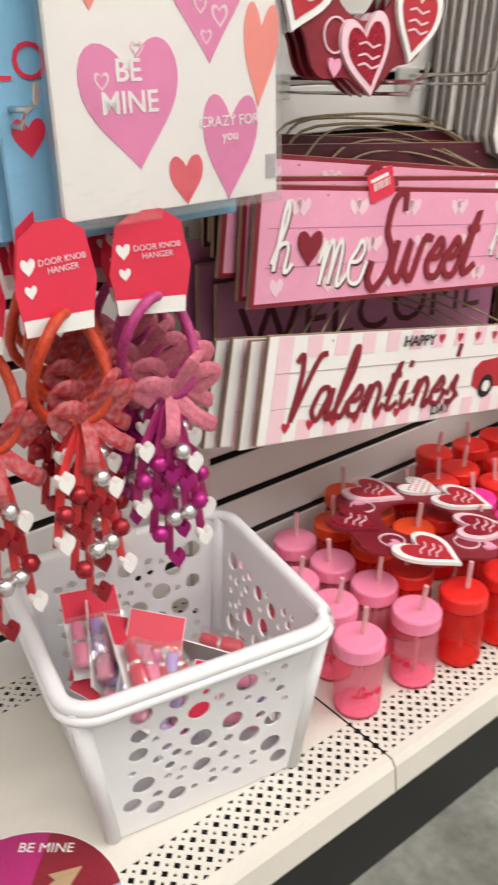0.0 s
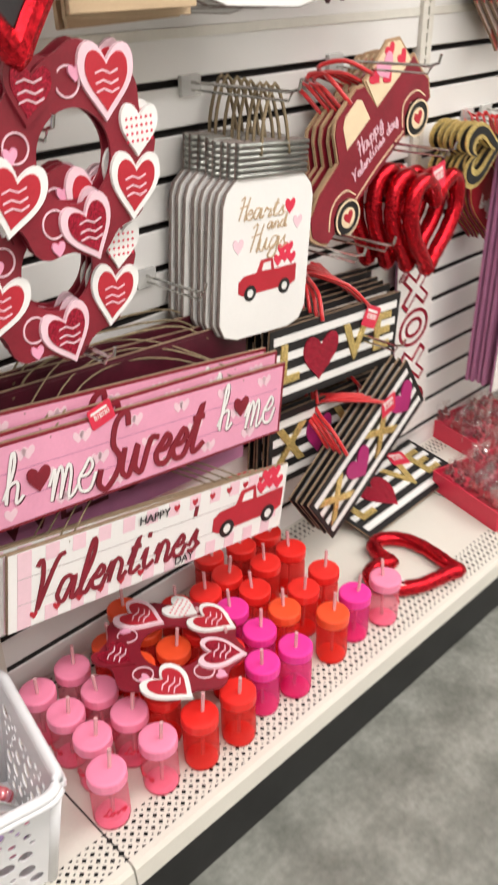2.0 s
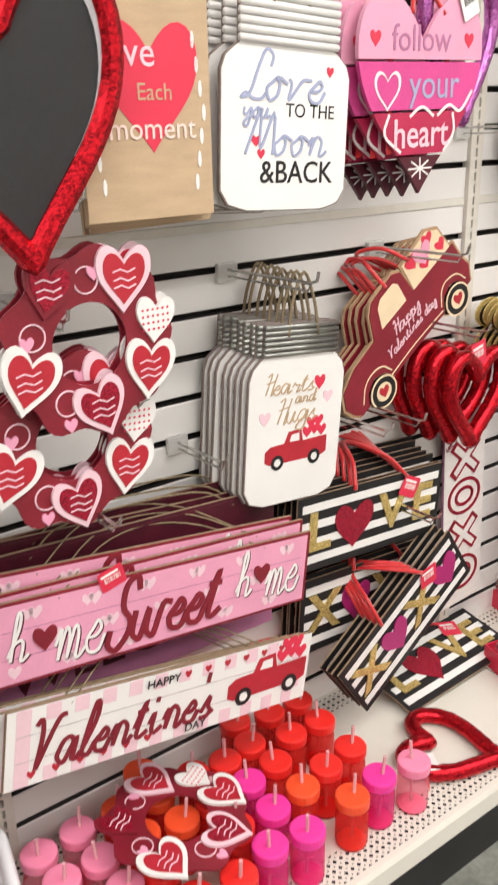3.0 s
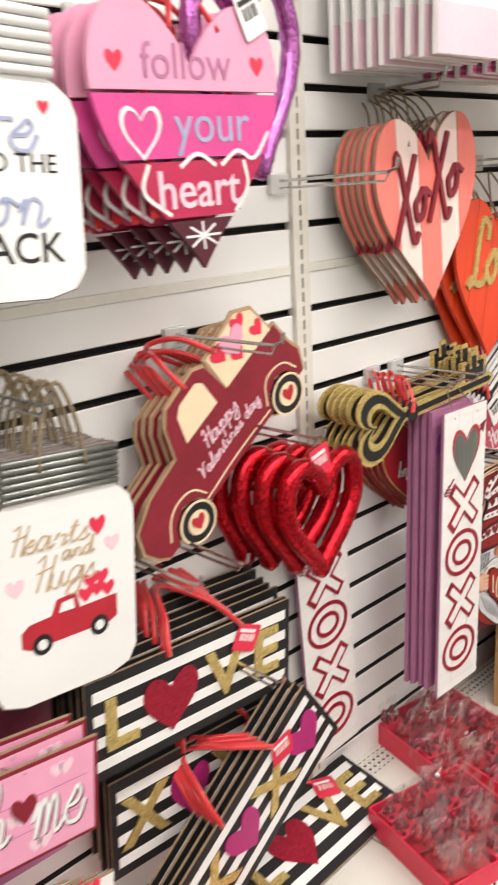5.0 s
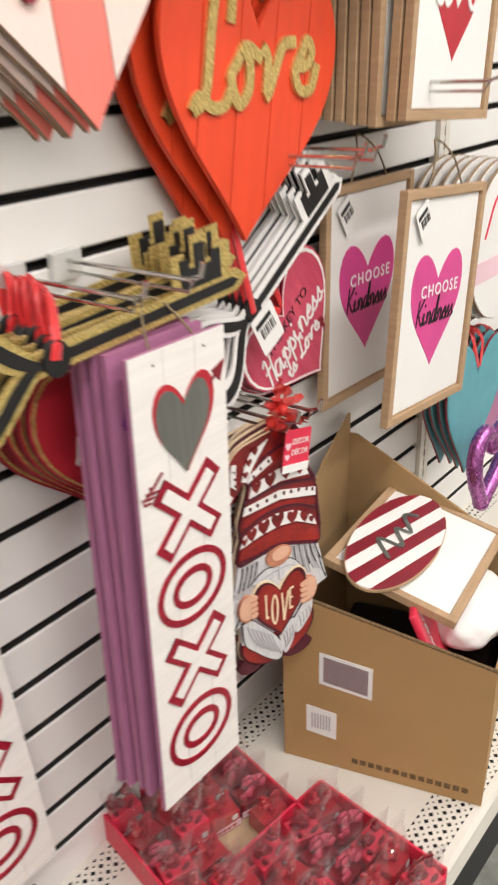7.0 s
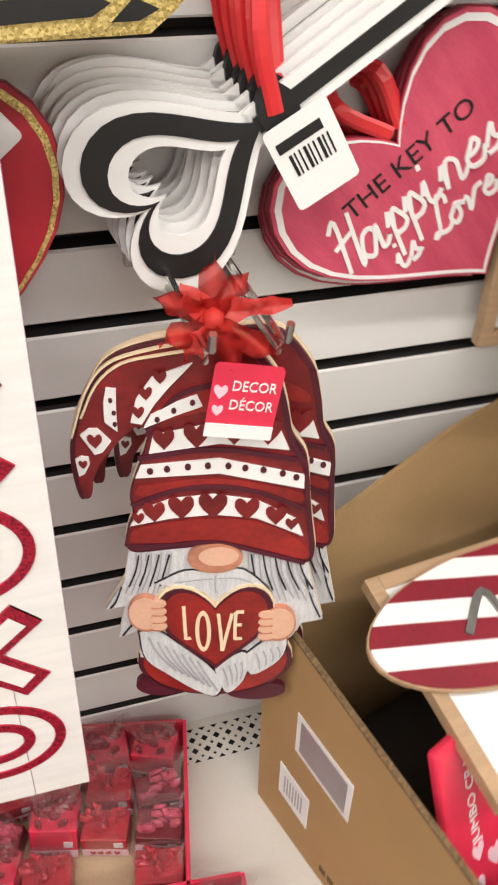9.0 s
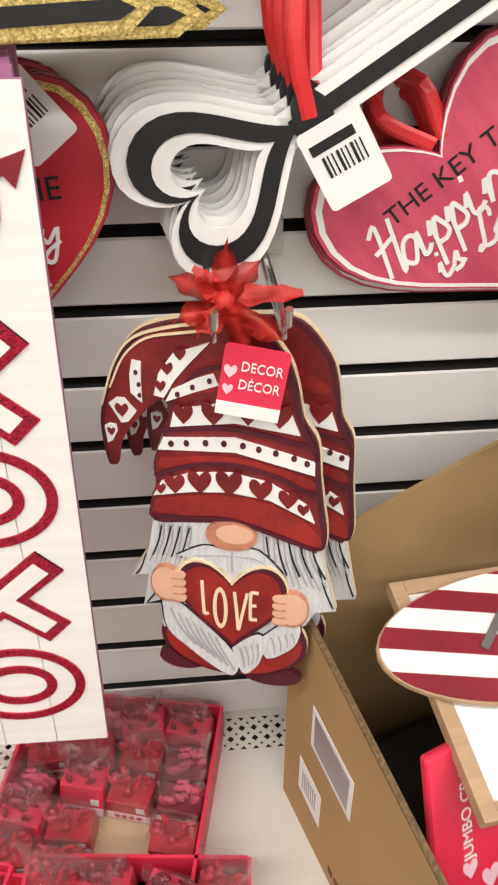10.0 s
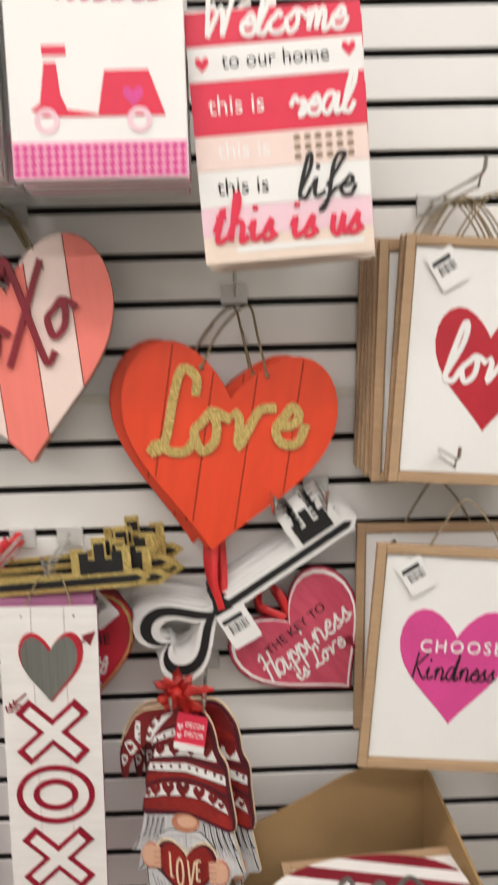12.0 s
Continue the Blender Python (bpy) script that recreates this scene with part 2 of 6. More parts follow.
def heart(w, h, cx=0.0, cz=0.0, turn=0.0, n=40, full=0.72):
    """A heart outline w wide and h high about its middle."""
    c, s = math.cos(radians(turn)), math.sin(radians(turn))
    out = []
    for i in range(n):
        t = 2 * math.pi * i / n + math.pi
        x = 16 * math.sin(t) ** 3 / 32
        z = (13 * math.cos(t) - 5 * math.cos(2 * t) - 2 * math.cos(3 * t) - math.cos(4 * t) + 2.6) / 29
        x = math.copysign(0.5 * abs(2 * x) ** full, x)
        x, z = x * w, z * h
        out.append((cx + c * x - s * z, cz + s * x + c * z))
    return out


def cut(pts, nx, nz, d):
    """The part of an outline on the near side of a straight line."""
    out = []
    for (ax, az), (bx, bz) in zip(pts, pts[1:] + pts[:1]):
        p, q = nx * ax + nz * az - d, nx * bx + nz * bz - d
        if p <= 0:
            out.append((ax, az))
        if p * q < 0:
            t = p / (p - q)
            out.append((ax + (bx - ax) * t, az + (bz - az) * t))
    return out


def spline(pts, steps=5):
    """A smooth line through points."""
    p = [Vector(q) for q in pts]
    if len(p) < 3:
        return p
    p = [p[0] * 2 - p[1]] + p + [p[-1] * 2 - p[-2]]
    out = []
    for i in range(1, len(p) - 2):
        for k in range(steps):
            t = k / steps
            a, b, c, d = p[i - 1:i + 3]
            out.append(0.5 * ((2 * b) + (c - a) * t + (2 * a - 5 * b + 4 * c - d) * t * t + (3 * b - a - 3 * c + d) * t ** 3))
    out.append(p[-2])
    return out


def tube(bm, pts, r, seg=7, closed=False, flat=1.0):
    """A round rod along points; flat squashes it in depth."""
    p = [Vector(q) for q in pts]
    n, rings = len(p), []
    for i in range(n):
        a, b = (p[i - 1], p[(i + 1) % n]) if closed else (p[max(i - 1, 0)], p[min(i + 1, n - 1)])
        d = (b - a).normalized() if (b - a).length > 1e-9 else Vector((0, 0, 1))
        up = Vector((0, 1, 0)) if abs(d.y) < 0.9 else Vector((1, 0, 0))
        s = d.cross(up).normalized()
        u = s.cross(d).normalized()
        rings.append([bm.verts.new(p[i] + s * r * math.cos(2 * math.pi * k / seg) + u * r * flat * math.sin(2 * math.pi * k / seg)) for k in range(seg)])
    for i in range(n if closed else n - 1):
        q, w = rings[i], rings[(i + 1) % n]
        for k in range(seg):
            bm.faces.new((q[k], q[(k + 1) % seg], w[(k + 1) % seg], w[k]))
    if not closed:
        bm.faces.new(rings[0][::-1])
        bm.faces.new(rings[-1])
    return bm


def lathe(bm, prof, cx=0.0, cy=0.0, seg=18):
    rings = [[bm.verts.new((cx + r * math.cos(2 * math.pi * k / seg), cy + r * math.sin(2 * math.pi * k / seg), z)) for k in range(seg)] for r, z in prof]
    for a, b in zip(rings, rings[1:]):
        for k in range(seg):
            bm.faces.new((a[k], a[(k + 1) % seg], b[(k + 1) % seg], b[k]))
    bm.faces.new(rings[0][::-1])
    bm.faces.new(rings[-1])
    return bm


def stroke(bm, pts, w, y0, y1):
    """A brush line w wide in the xz plane."""
    p = [Vector(q).to_2d() for q in pts]
    rows = []
    lift = (len(bm.verts) % 11) * 0.00004
    for i in range(len(p)):
        d = p[min(i + 1, len(p) - 1)] - p[max(i - 1, 0)]
        d = d.normalized() if d.length > 1e-9 else Vector((1, 0))
        o = Vector((-d.y, d.x)) * w / 2
        a, b = p[i] + o, p[i] - o
        rows.append([bm.verts.new(v) for v in ((a.x, y0 - lift - i * 0.00003, a.y), (b.x, y0 - lift - i * 0.00003, b.y), (b.x, y1, b.y), (a.x, y1, a.y))])
    for r, s in zip(rows, rows[1:]):
        for k in range(4):
            bm.faces.new((r[k], r[(k + 1) % 4], s[(k + 1) % 4], s[k]))
    return bm


# One-line handwriting: two hex digits a point (across, up), baseline at 4, strokes split by a bar.
PEN = {
    "b": "355a5d4d445464767758 46", "a": "756848363544546678757484 95", "c": "67584736354464 75", "d": "75684836354454667d757484 95", "e": "3656675847363544 6476",
    "f": "366b7d5d4a443121325576", "g": "75684836354454667873614132 5585", "h": "355a5d4d44|4447687774 8495", "i": "36484554 75|4a4b",
    "k": "355a5d4d44|4668775674 85", "l": "355a5d4d35445466", "m": "364844|44586764|6478878494a5", "n": "364844|445877748495",
    "o": "5847364454656758 6887", "p": "364840|455867756454 44", "r": "364857776474 85", "s": "355856655434|5475", "t": "365b455475|3969",
    "u": "38354454686574 85", "v": "384744677898", "w": "383544546865748498b8", "y": "38364555787260415385", "H": "3c5d44|8d7485|398a",
    "L": "9a9c7d6a5534|3445648495", "S": "8b7d5c597775533436", "V": "3c4d5a54|548cad", "W": "3c4d54|548a94|94bced", "K": "4d44|9d48|5894a5", "C": "9b7d4a365484 95",
    "M": "345d759db4", "X": "3c4d8594a5|9d34", "D": "4d44|3c6da98444", "'": "4d4b", "x": "38 7485|7834", "B": "4d44|3c7d79|496a7644",
}


def script(bm, words, cx, cz, width, w, y0, y1, lean=0.25, tall=1.0, turn=0.0):
    """Handwritten words, centred, width wide in all."""
    x, lines = 0.0, []
    for ch in words:
        if ch == " ":
            x += 4
            continue
        far = 0
        for s in PEN[ch].replace(" ", "").split("|"):
            pts = [(int(s[i], 16), int(s[i + 1], 16)) for i in range(0, len(s), 2)]
            far = max(far, max(p[0] for p in pts))
            lines.append([(x + a - 3, b - 4) for a, b in pts])
        x += far - 3 + (0.2 if ch.islower() else 0.0)
    k = width / x
    c, sn = math.cos(radians(turn)), math.sin(radians(turn))
    for line in lines:
        pts = []
        for a, b in spline([(p[0], p[1], 0) for p in line], 4) and [(v.x, v.y) for v in spline([(p[0], p[1], 0) for p in line], 4)]:
            u, v = (a - x / 2 + lean * b) * k, (b - 4) * k * tall
            pts.append((cx + c * u - sn * v, cz + sn * u + c * v))
        stroke(bm, pts, w, y0, y1)
    return bm


FONT_CACHE = {}


def letters(name, words, size, material, parent, x, y, z, turn=0.0, stretch=1.0, bold=0.0, lean=0.0, space=1.0, label=""):
    """Printed words in the built-in font, standing 0.6 mm proud, middle at x, z."""
    key = (words, size, bold, lean, space)
    if key not in FONT_CACHE:
        cu = bpy.data.curves.new("words", "FONT")
        cu.body, cu.size, cu.align_x, cu.align_y = words, size, "CENTER", "CENTER"
        cu.extrude, cu.offset, cu.shear, cu.resolution_u, cu.space_character = 0.0003, bold, lean, 3, space
        tmp = bpy.data.objects.new("words", cu)
        me = bpy.data.meshes.new_from_object(tmp)
        bpy.data.objects.remove(tmp)
        bpy.data.curves.remove(cu)
        me.transform(Matrix.Rotation(radians(90), 4, "X"))
        me.transform(Matrix.Translation((0, -0.0003, 0)))
        FONT_CACHE[key] = me
    me = FONT_CACHE[key].copy()
    me.materials.clear()
    me.materials.append(M[material])
    ob = new(name, me)
    ob.parent = parent
    ob.matrix_basis = pose(x, y, z, 0, -turn, 0) @ Matrix.Diagonal((stretch, 1, 1, 1))
    if label:
        tagged(ob, label)
    return ob


def P(name, material, parent, fn, label="", smooth=False):
    """Builds one part with fn(bm)."""
    bm = bmesh.new()
    fn(bm)
    return part(name, bm, material, parent, label, smooth)


def hearts_of(bm, spots, y0, y1):
    for x, z, w, h, a in spots:
        slab(bm, heart(w, h, x, z, a, 24), y0, y1)


def behind(ob, n, step, drift=(0, 0), tilt=1.0, seed=1):
    """n more of a thing, one behind another on the same peg, each hanging a little askew."""
    rnd = random.Random(seed)
    base = ob.matrix_basis.copy()
    for i in range(1, n + 1):
        a = rnd.uniform(-tilt, tilt)
        m = Matrix.Translation((drift[0] * i + rnd.uniform(-.004, .004), step * i, drift[1] * i + rnd.uniform(-.003, .003))) @ base @ pose(0, 0, 0, 0, a, 0)
        c = copy_thing(ob, m)
        for o in [o for o in c.children_recursive if o.name.startswith(("price_tag", "barcode"))]:
            bpy.data.objects.remove(o)


def each(name, material, parent, spots, y0, y1, label=""):
    """Printed hearts, each a piece of its own."""
    for x, z, w, h, a in spots:
        P(name, material, parent, lambda bm: slab(bm, heart(w, h, x, z, a, 22), y0, y1), label)


def peg(x, z, length, label="chrome double-wire display peg in the slatwall"):
    """A display hook: clip in the slot, wire arm, turned-up tip."""
    p = thing("peg_hook", pose(x, 0, z), label, "peg hook", "slatwall pegs")
    P("bracket", "clearclip", p, lambda bm: box(bm, -0.022, 0.022, -0.012, -0.001, -0.022, 0.012, 0.002))
    P("arm", "chrome", p, lambda bm: tube(bm, [(0, -0.008, 0), (0, -length * .5, 0.002), (0, -length + .02, 0.004), (0, -length + .004, 0.010), (0, -length, 0.024)], 0.0028))
    P("lower_wire", "chrome", p, lambda bm: tube(bm, [(0, -0.008, -0.012), (0, -length * .9, -0.009), (0, -length * .93, 0.004)], 0.0022))
    return p


def twine(parent, pts, r=0.0013, material="twine", name="hanging_twine"):
    return P(name, material, parent, lambda bm: tube(bm, spline(pts, 4), r, 5), smooth=True)


def price_tag(parent, x, y, z, turn, w=0.042, h=0.058, material="white"):


    def go(bm):
        slab(bm, [(x + p[0] * math.cos(radians(turn)) - p[1] * math.sin(radians(turn)), z + p[0] * math.sin(radians(turn)) + p[1] * math.cos(radians(turn))) for p in rrect(w, h, 0.004)], y, y + 0.0008)
    t = P("price_tag", material, parent, go, "white card price tag with a barcode" if material == "white" else "red card hang tag")

    def bars(bm):
        for i in range(9):
            a = -w * 0.3 + i * w * 0.075
            q = [(a, -h * .12), (a + w * (.025 if i % 3 else .045), -h * .12), (a + w * (.025 if i % 3 else .045), h * .14), (a, h * .14)]
            slab(bm, [(x + u * math.cos(radians(turn)) - v * math.sin(radians(turn)), z + u * math.sin(radians(turn)) + v * math.cos(radians(turn))) for u, v in q], y - .0006, y)
        q = [(-w * .4, h * .2), (w * .3, h * .2), (w * .3, h * .32), (-w * .4, h * .32)]
        slab(bm, [(x + u * math.cos(radians(turn)) - v * math.sin(radians(turn)), z + u * math.sin(radians(turn)) + v * math.cos(radians(turn))) for u, v in q], y - .0006, y)
    P("barcode", "black" if material == "white" else "white", t, bars)


# ---- the aisle ----
PITCH, SEAM, DECK, FRONT = 0.0762, 1.30, 0.165, -0.450
BAY = 1.2192


def setting(name, fn, material, label="", cat=""):
    bm = bmesh.new()
    fn(bm)
    ob = part(name, bm, material, None)
    return tagged(ob, label or name.replace("_", " "), cat or name.split("_")[0], kind="structure")


setting("floor", lambda bm: box(bm, -5, 5, -4, 0.1, -0.05, 0.0), "concrete", "grey-green polished concrete shop floor", "floor")
setting("ceiling", lambda bm: box(bm, -5, 5, -4, 0.1, 3.2, 3.25), "paint", "plain painted shop ceiling", "ceiling")
setting("wall_south", lambda bm: box(bm, -5, 5, -4.1, -4, 0, 3.2), "paint", "plain painted wall across the aisle", "wall")
setting("wall_west", lambda bm: box(bm, -5.1, -5, -4, 0.1, 0, 3.2), "paint", "plain painted end wall", "wall")
setting("wall_east", lambda bm: box(bm, 5, 5.1, -4, 0.1, 0, 3.2), "paint", "plain painted end wall", "wall")
# backing behind the slats, its brown painted nearly black as slot shade
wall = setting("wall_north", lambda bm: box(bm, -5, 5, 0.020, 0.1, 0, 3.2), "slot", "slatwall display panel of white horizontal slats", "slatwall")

for lx in (-2.4, 0.0, 2.4):
    for ly in (-1.45, -2.9):
        f = thing("ceiling_light", pose(lx, ly, 3.1), "white tube light fixture on the ceiling", "ceiling light", "tube lights", "structure")
        P("housing", "paint", f, lambda bm: box(bm, -1.15, 1.15, -0.1, 0.1, 0.03, 0.1, 0.01))
        P("diffuser", "tube", f, lambda bm: box(bm, -1.1, 1.1, -0.08, 0.08, 0.004, 0.028))

# kick plates and base decks, bay by bay
setting("kick_plate", lambda bm: box(bm, -5, 5, FRONT + 0.001, 0.0, 0.0, 0.108), "kick", "black recessed kick plate under the base shelf", "kick plate")
# added solid block: its black stands for shade seen through the punched holes
HOLE_SHADE = setting("shelf_underside", lambda bm: box(bm, -4.9, 4.9, FRONT + 0.012, 0.0, 0.110, DECK - 0.012), "hole", "near-black filler block painting the shade inside the base shelf", "shelf")


def perforated(bm, x0, x1, ya, rows, step=0.0160, r=0.0022, z=DECK, lead=0.0):
    """A strip of sheet steel with rows of round punched holes."""
    n = int((x1 - x0) / step)
    s = (x1 - x0) / n
    for i in range(n):
        for j in range(rows):
            cx, cy = x0 + (i + .5) * s, ya + (j + .5) * step
            out, hol, low = [], [], []
            for k in range(8):
                a = 2 * math.pi * (k + .5) / 8
                ca, sa = math.cos(a), math.sin(a)
                q = max(abs(ca), abs(sa))
                out.append(bm.verts.new((cx + ca / q * s / 2, cy + sa / q * step / 2, z)))
                hol.append(bm.verts.new((cx + ca * r, cy + sa * r, z)))
                low.append(bm.verts.new((cx + ca * r, cy + sa * r, z - 0.002)))
            for k in range(8):
                l = (k + 1) % 8
                bm.faces.new((out[k], out[l], hol[l], hol[k]))
                bm.faces.new((hol[k], hol[l], low[l], low[k]))


def deck(i):
    x0, x1 = i * BAY + 0.0015 - 0.028, (i + 1) * BAY - 0.0015 - 0.028
    d = thing("base_shelf", pose(0, 0, 0), "cream steel base shelf with punched edge holes", "shelf", "base shelves", "structure")

    def body(bm):
        yf0, yf1, yb0, yb1 = FRONT + 0.018, FRONT + 0.018 + 4 * 0.0160, -0.060, -0.060 + 3 * 0.0160
        for ya, yb in ((yf1, yb0), (yb1, 0.0)):
            bm.faces.new([bm.verts.new(v) for v in ((x0, ya, DECK), (x1, ya, DECK), (x1, yb, DECK), (x0, yb, DECK))])
        prof = [(yf0, DECK), (FRONT + 0.006, DECK - 0.001), (FRONT, DECK - 0.010), (FRONT - 0.004, 0.118), (FRONT, 0.112), (FRONT + 0.02, 0.112)]
        a = [bm.verts.new((x0, y, z)) for y, z in prof]
        b = [bm.verts.new((x1, y, z)) for y, z in prof]
        for k in range(len(prof) - 1):
            bm.faces.new((a[k], b[k], b[k + 1], a[k + 1]))
        bm.faces.new(a)
        bm.faces.new(b)
        perforated(bm, x0, x1, yf0, 4)
        perforated(bm, x0, x1, yb0, 3)
    P("deck_plate", "steel_cream", d, body)


for i in (-4, -3, -2, -1, 0, 1, 2, 3):
    deck(i)


def upright(x):
    u = thing("slotted_upright", pose(x, 0, 0), "cream slotted steel upright between slatwall bays", "upright", "slotted uprights", "structure")

    def go(bm):
        for s in (-1, 1):
            box(bm, s * .003 if s > 0 else -.0195, .0195 if s > 0 else -.003, -0.010, 0.011, DECK, 2.4)
        z = DECK
        while z < 2.4:
            box(bm, -.0031, .0031, -0.0095, 0.011, z, z + .008)
            z += 0.0254
    P("post", "steel_cream", u, go)


for x in (-2 * BAY, -BAY, 0.0, BAY, 2 * BAY):
    upright(x)

# things of the slatwall's hooks
for x, z, l in ((-.675, SEAM - PITCH, .26), (-.70, SEAM + 5 * PITCH, .30), (-.30, SEAM - PITCH + .004, .25), (-.42, SEAM + 5 * PITCH, .25),
                (-1.06, SEAM + PITCH, .25), (-1.1, SEAM - PITCH, .25), (-1.06, SEAM - 5 * PITCH, .27), (-.8, SEAM - 5 * PITCH, .17), (-1.0, SEAM - 8 * PITCH, .16), (-.75, SEAM - 8 * PITCH, .16),
                (-.47, SEAM - 5 * PITCH, .24), (-.38, SEAM - 5 * PITCH, .24), (-.32, SEAM - 8 * PITCH, .24), (-.22, SEAM - 3 * PITCH, .25),
                (.222, SEAM + 4 * PITCH, .16), (.57, SEAM + 2 * PITCH + .02, .18), (.28, SEAM - 3 * PITCH, .22), (.2, SEAM - 3 * PITCH, .22), (.26, SEAM - 5 * PITCH, .11),
                (.455, SEAM - 6 * PITCH, .21), (.505, SEAM - 6 * PITCH, .21), (.62, SEAM - 2 * PITCH, .20), (.70, SEAM - 2 * PITCH, .18), (.89, SEAM + 4 * PITCH, .30), (.875, SEAM - PITCH, .26),
                (-.05, SEAM + 2 * PITCH, .26), (-1.48, SEAM - 5 * PITCH, .28), (-1.56, SEAM - 5 * PITCH, .33), (-1.42, SEAM - 2 * PITCH, .31), (.4, SEAM + 9 * PITCH, .28), (.64, SEAM + 9 * PITCH, .28)):
    peg(x, z, l)


# ---- jar-shaped signs ----
def jar_pts(w, h, lid=.16):
    n = w * 0.37
    k = h * (.5 - lid)
    half = [(w * .30, -h / 2), (w * .44, -h * .47), (w * .5, -h * .40), (w * .5, k - h * .12), (w * .47, k - h * .06), (w * .40, k - h * .015), (n, k), (n, h * .5)]
    return half + [(-x, z) for x, z in half[::-1]]


def little_truck(parent, cx, cz, s, y):
    """A small printed pickup with a load of hearts."""
    body = [(-.5, -.1), (-.5, .04), (-.42, .1), (-.2, .12), (-.14, .26), (.06, .28), (.1, .12), (.5, .14), (.5, -.08), (.42, -.12), (-.42, -.14)]
    P("printed_truck", "red", parent, lambda bm: slab(bm, [(cx + a * s, cz + b * s) for a, b in body], y - .0006, y))
    P("printed_window", "white", parent, lambda bm: slab(bm, [(cx + a * s, cz + b * s) for a, b in ((-.12, .13), (-.09, .22), (.03, .23), (.04, .13))], y - .001, y))
    P("printed_heart", "crimson", parent, lambda bm: hearts_of(bm, [(cx + a * s, cz + b * s, .15 * s, .15 * s, 0) for a, b in ((.16, .22), (.28, .25), (.4, .22), (.22, .34), (.34, .35))], y - .001, y))
    for a in (-.3, .3):
        P("printed_tyre", "black", parent, lambda bm: slab(bm, ell(.2 * s, .2 * s, cx + a * s, cz - .12 * s, 16), y - .001, y))
        P("printed_hub", "white", parent, lambda bm: slab(bm, ell(.1 * s, .1 * s, cx + a * s, cz - .12 * s, 12), y - .0015, y))


def jar_sign(m, label, kind):
    w, h, lid = (.228, .345, .17) if kind == "hug" else (.250, .30, .23)
    s = thing("jar_sign", m, label, "wall sign", kind + " jar signs")
    P("board", "mdfgrey", s, lambda bm: slab(bm, jar_pts(w, h, lid), 0, .006))
    P("face", "white", s, lambda bm: slab(bm, [(x * .985, z * .99) for x, z in jar_pts(w, h, lid)], -.0012, 0), "white printed jar front")
    step = h * lid / 6
    for i in range(6):
        P("lid_band", "mirror" if kind == "hug" else "white", s, lambda bm: tube(bm, [(-w * .375, -.003, h * (.5 - lid) + (i + .5) * step), (w * .375, -.003, h * (.5 - lid) + (i + .5) * step)], step * .46, 8), "ridged metal lid band", smooth=True)
    return s


a = jar_sign(pose(-.612, -.127, .962, 0, 5, 0), "white jar-shaped wooden sign with red truck", "hug")
P("script_word", "kraft", a, lambda bm: (script(bm, "Hearts", -.02, .062, .12, .0022, -.0022, -.0012), script(bm, "and", .02, .035, .05, .002, -.0022, -.0012), script(bm, "Hugs", .0, .008, .10, .0022, -.0022, -.0012)))
P("printed_heart", "crimson", a, lambda bm: slab(bm, heart(.026, .028, .052, .058), -.002, -.0012))
each("pale_heart", "palepink", a, [(-.075, -.0, .026, .026, 0), (.075, .028, .024, .024, 0)], -.002, -.0012)
little_truck(a, .005, -.07, .15, -.0012)
twine(a, [(-.035, -.006, .150), (-.026, 0.0, .21), (0, .004, .262), (.026, 0.0, .21), (.035, -.006, .150)], .0032)
behind(a, 7, .0145, (-.004, .001), 1.0, 3)

b = jar_sign(pose(-.70, -.215, 1.492, 0, 3, 1), "white jar-shaped wooden sign about the moon", "moon")
P("script_word", "slate", b, lambda bm: (script(bm, "Love", -.01, .038, .16, .0042, -.0022, -.0012), script(bm, "you", -.06, -.004, .05, .0032, -.0022, -.0012), script(bm, "Moon", .0, -.042, .16, .004, -.0022, -.0012)), "slate blue script words")
letters("printed_word", "TO THE", .028, "black", b, .045, -.0012, -.006)
letters("printed_word", "&BACK", .046, "black", b, .022, -.0012, -.095, bold=.0003)
each("printed_heart", "crimson", b, [(.082, .052, .014, .015, 0), (-.06, -.05, .018, .016, 0), (-.05, -.068, .014, .014, 0)], -.002, -.0012)
twine(b, [(-.035, -.006, .135), (-.02, 0.02, .16), (0, .04, .17), (.02, 0.02, .16), (.035, -.006, .135)], .002)
behind(b, 4, .03, (-.008, -.002), 1.2, 5)


# ---- long plank signs ----
def plank_sign(m, w, h, label, face, edge, group, border=None):
    s = thing("plank_sign", m, label, "wall sign", group)
    P("board", "mdf", s, lambda bm: slab(bm, rect(w, h), 0, .005))
    if border:
        P("border", border, s, lambda bm: slab(bm, rect(w * .998, h * .99), -.0012, 0))
    P("face", face, s, lambda bm: slab(bm, rect(w - (.014 if border else .002), h - (.012 if border else .002)), -.002, -.001))
    return s


hs = plank_sign(pose(-.945, -.19, .717, 0, 6.8, 0), .617, .143, "pink wooden home sweet home plank sign", "pink", "mdf", "home signs", "deepred")
P("plank_groove", "mauve", hs, lambda bm: [box(bm, -.29, .29, -.0024, -.002, z, z + .0009) for z in (-.024, .022)])
each("pale_heart", "palepink", hs, [(-.27 + .033 * i, (-.048, .0, .046)[(i * 2) % 3], .022, .022, 0) for i in range(17)] + [(-.25 + .033 * i, (.046, -.048, 0)[(i * 2) % 3], .02, .02, 0) for i in range(16)], -.0026, -.002)
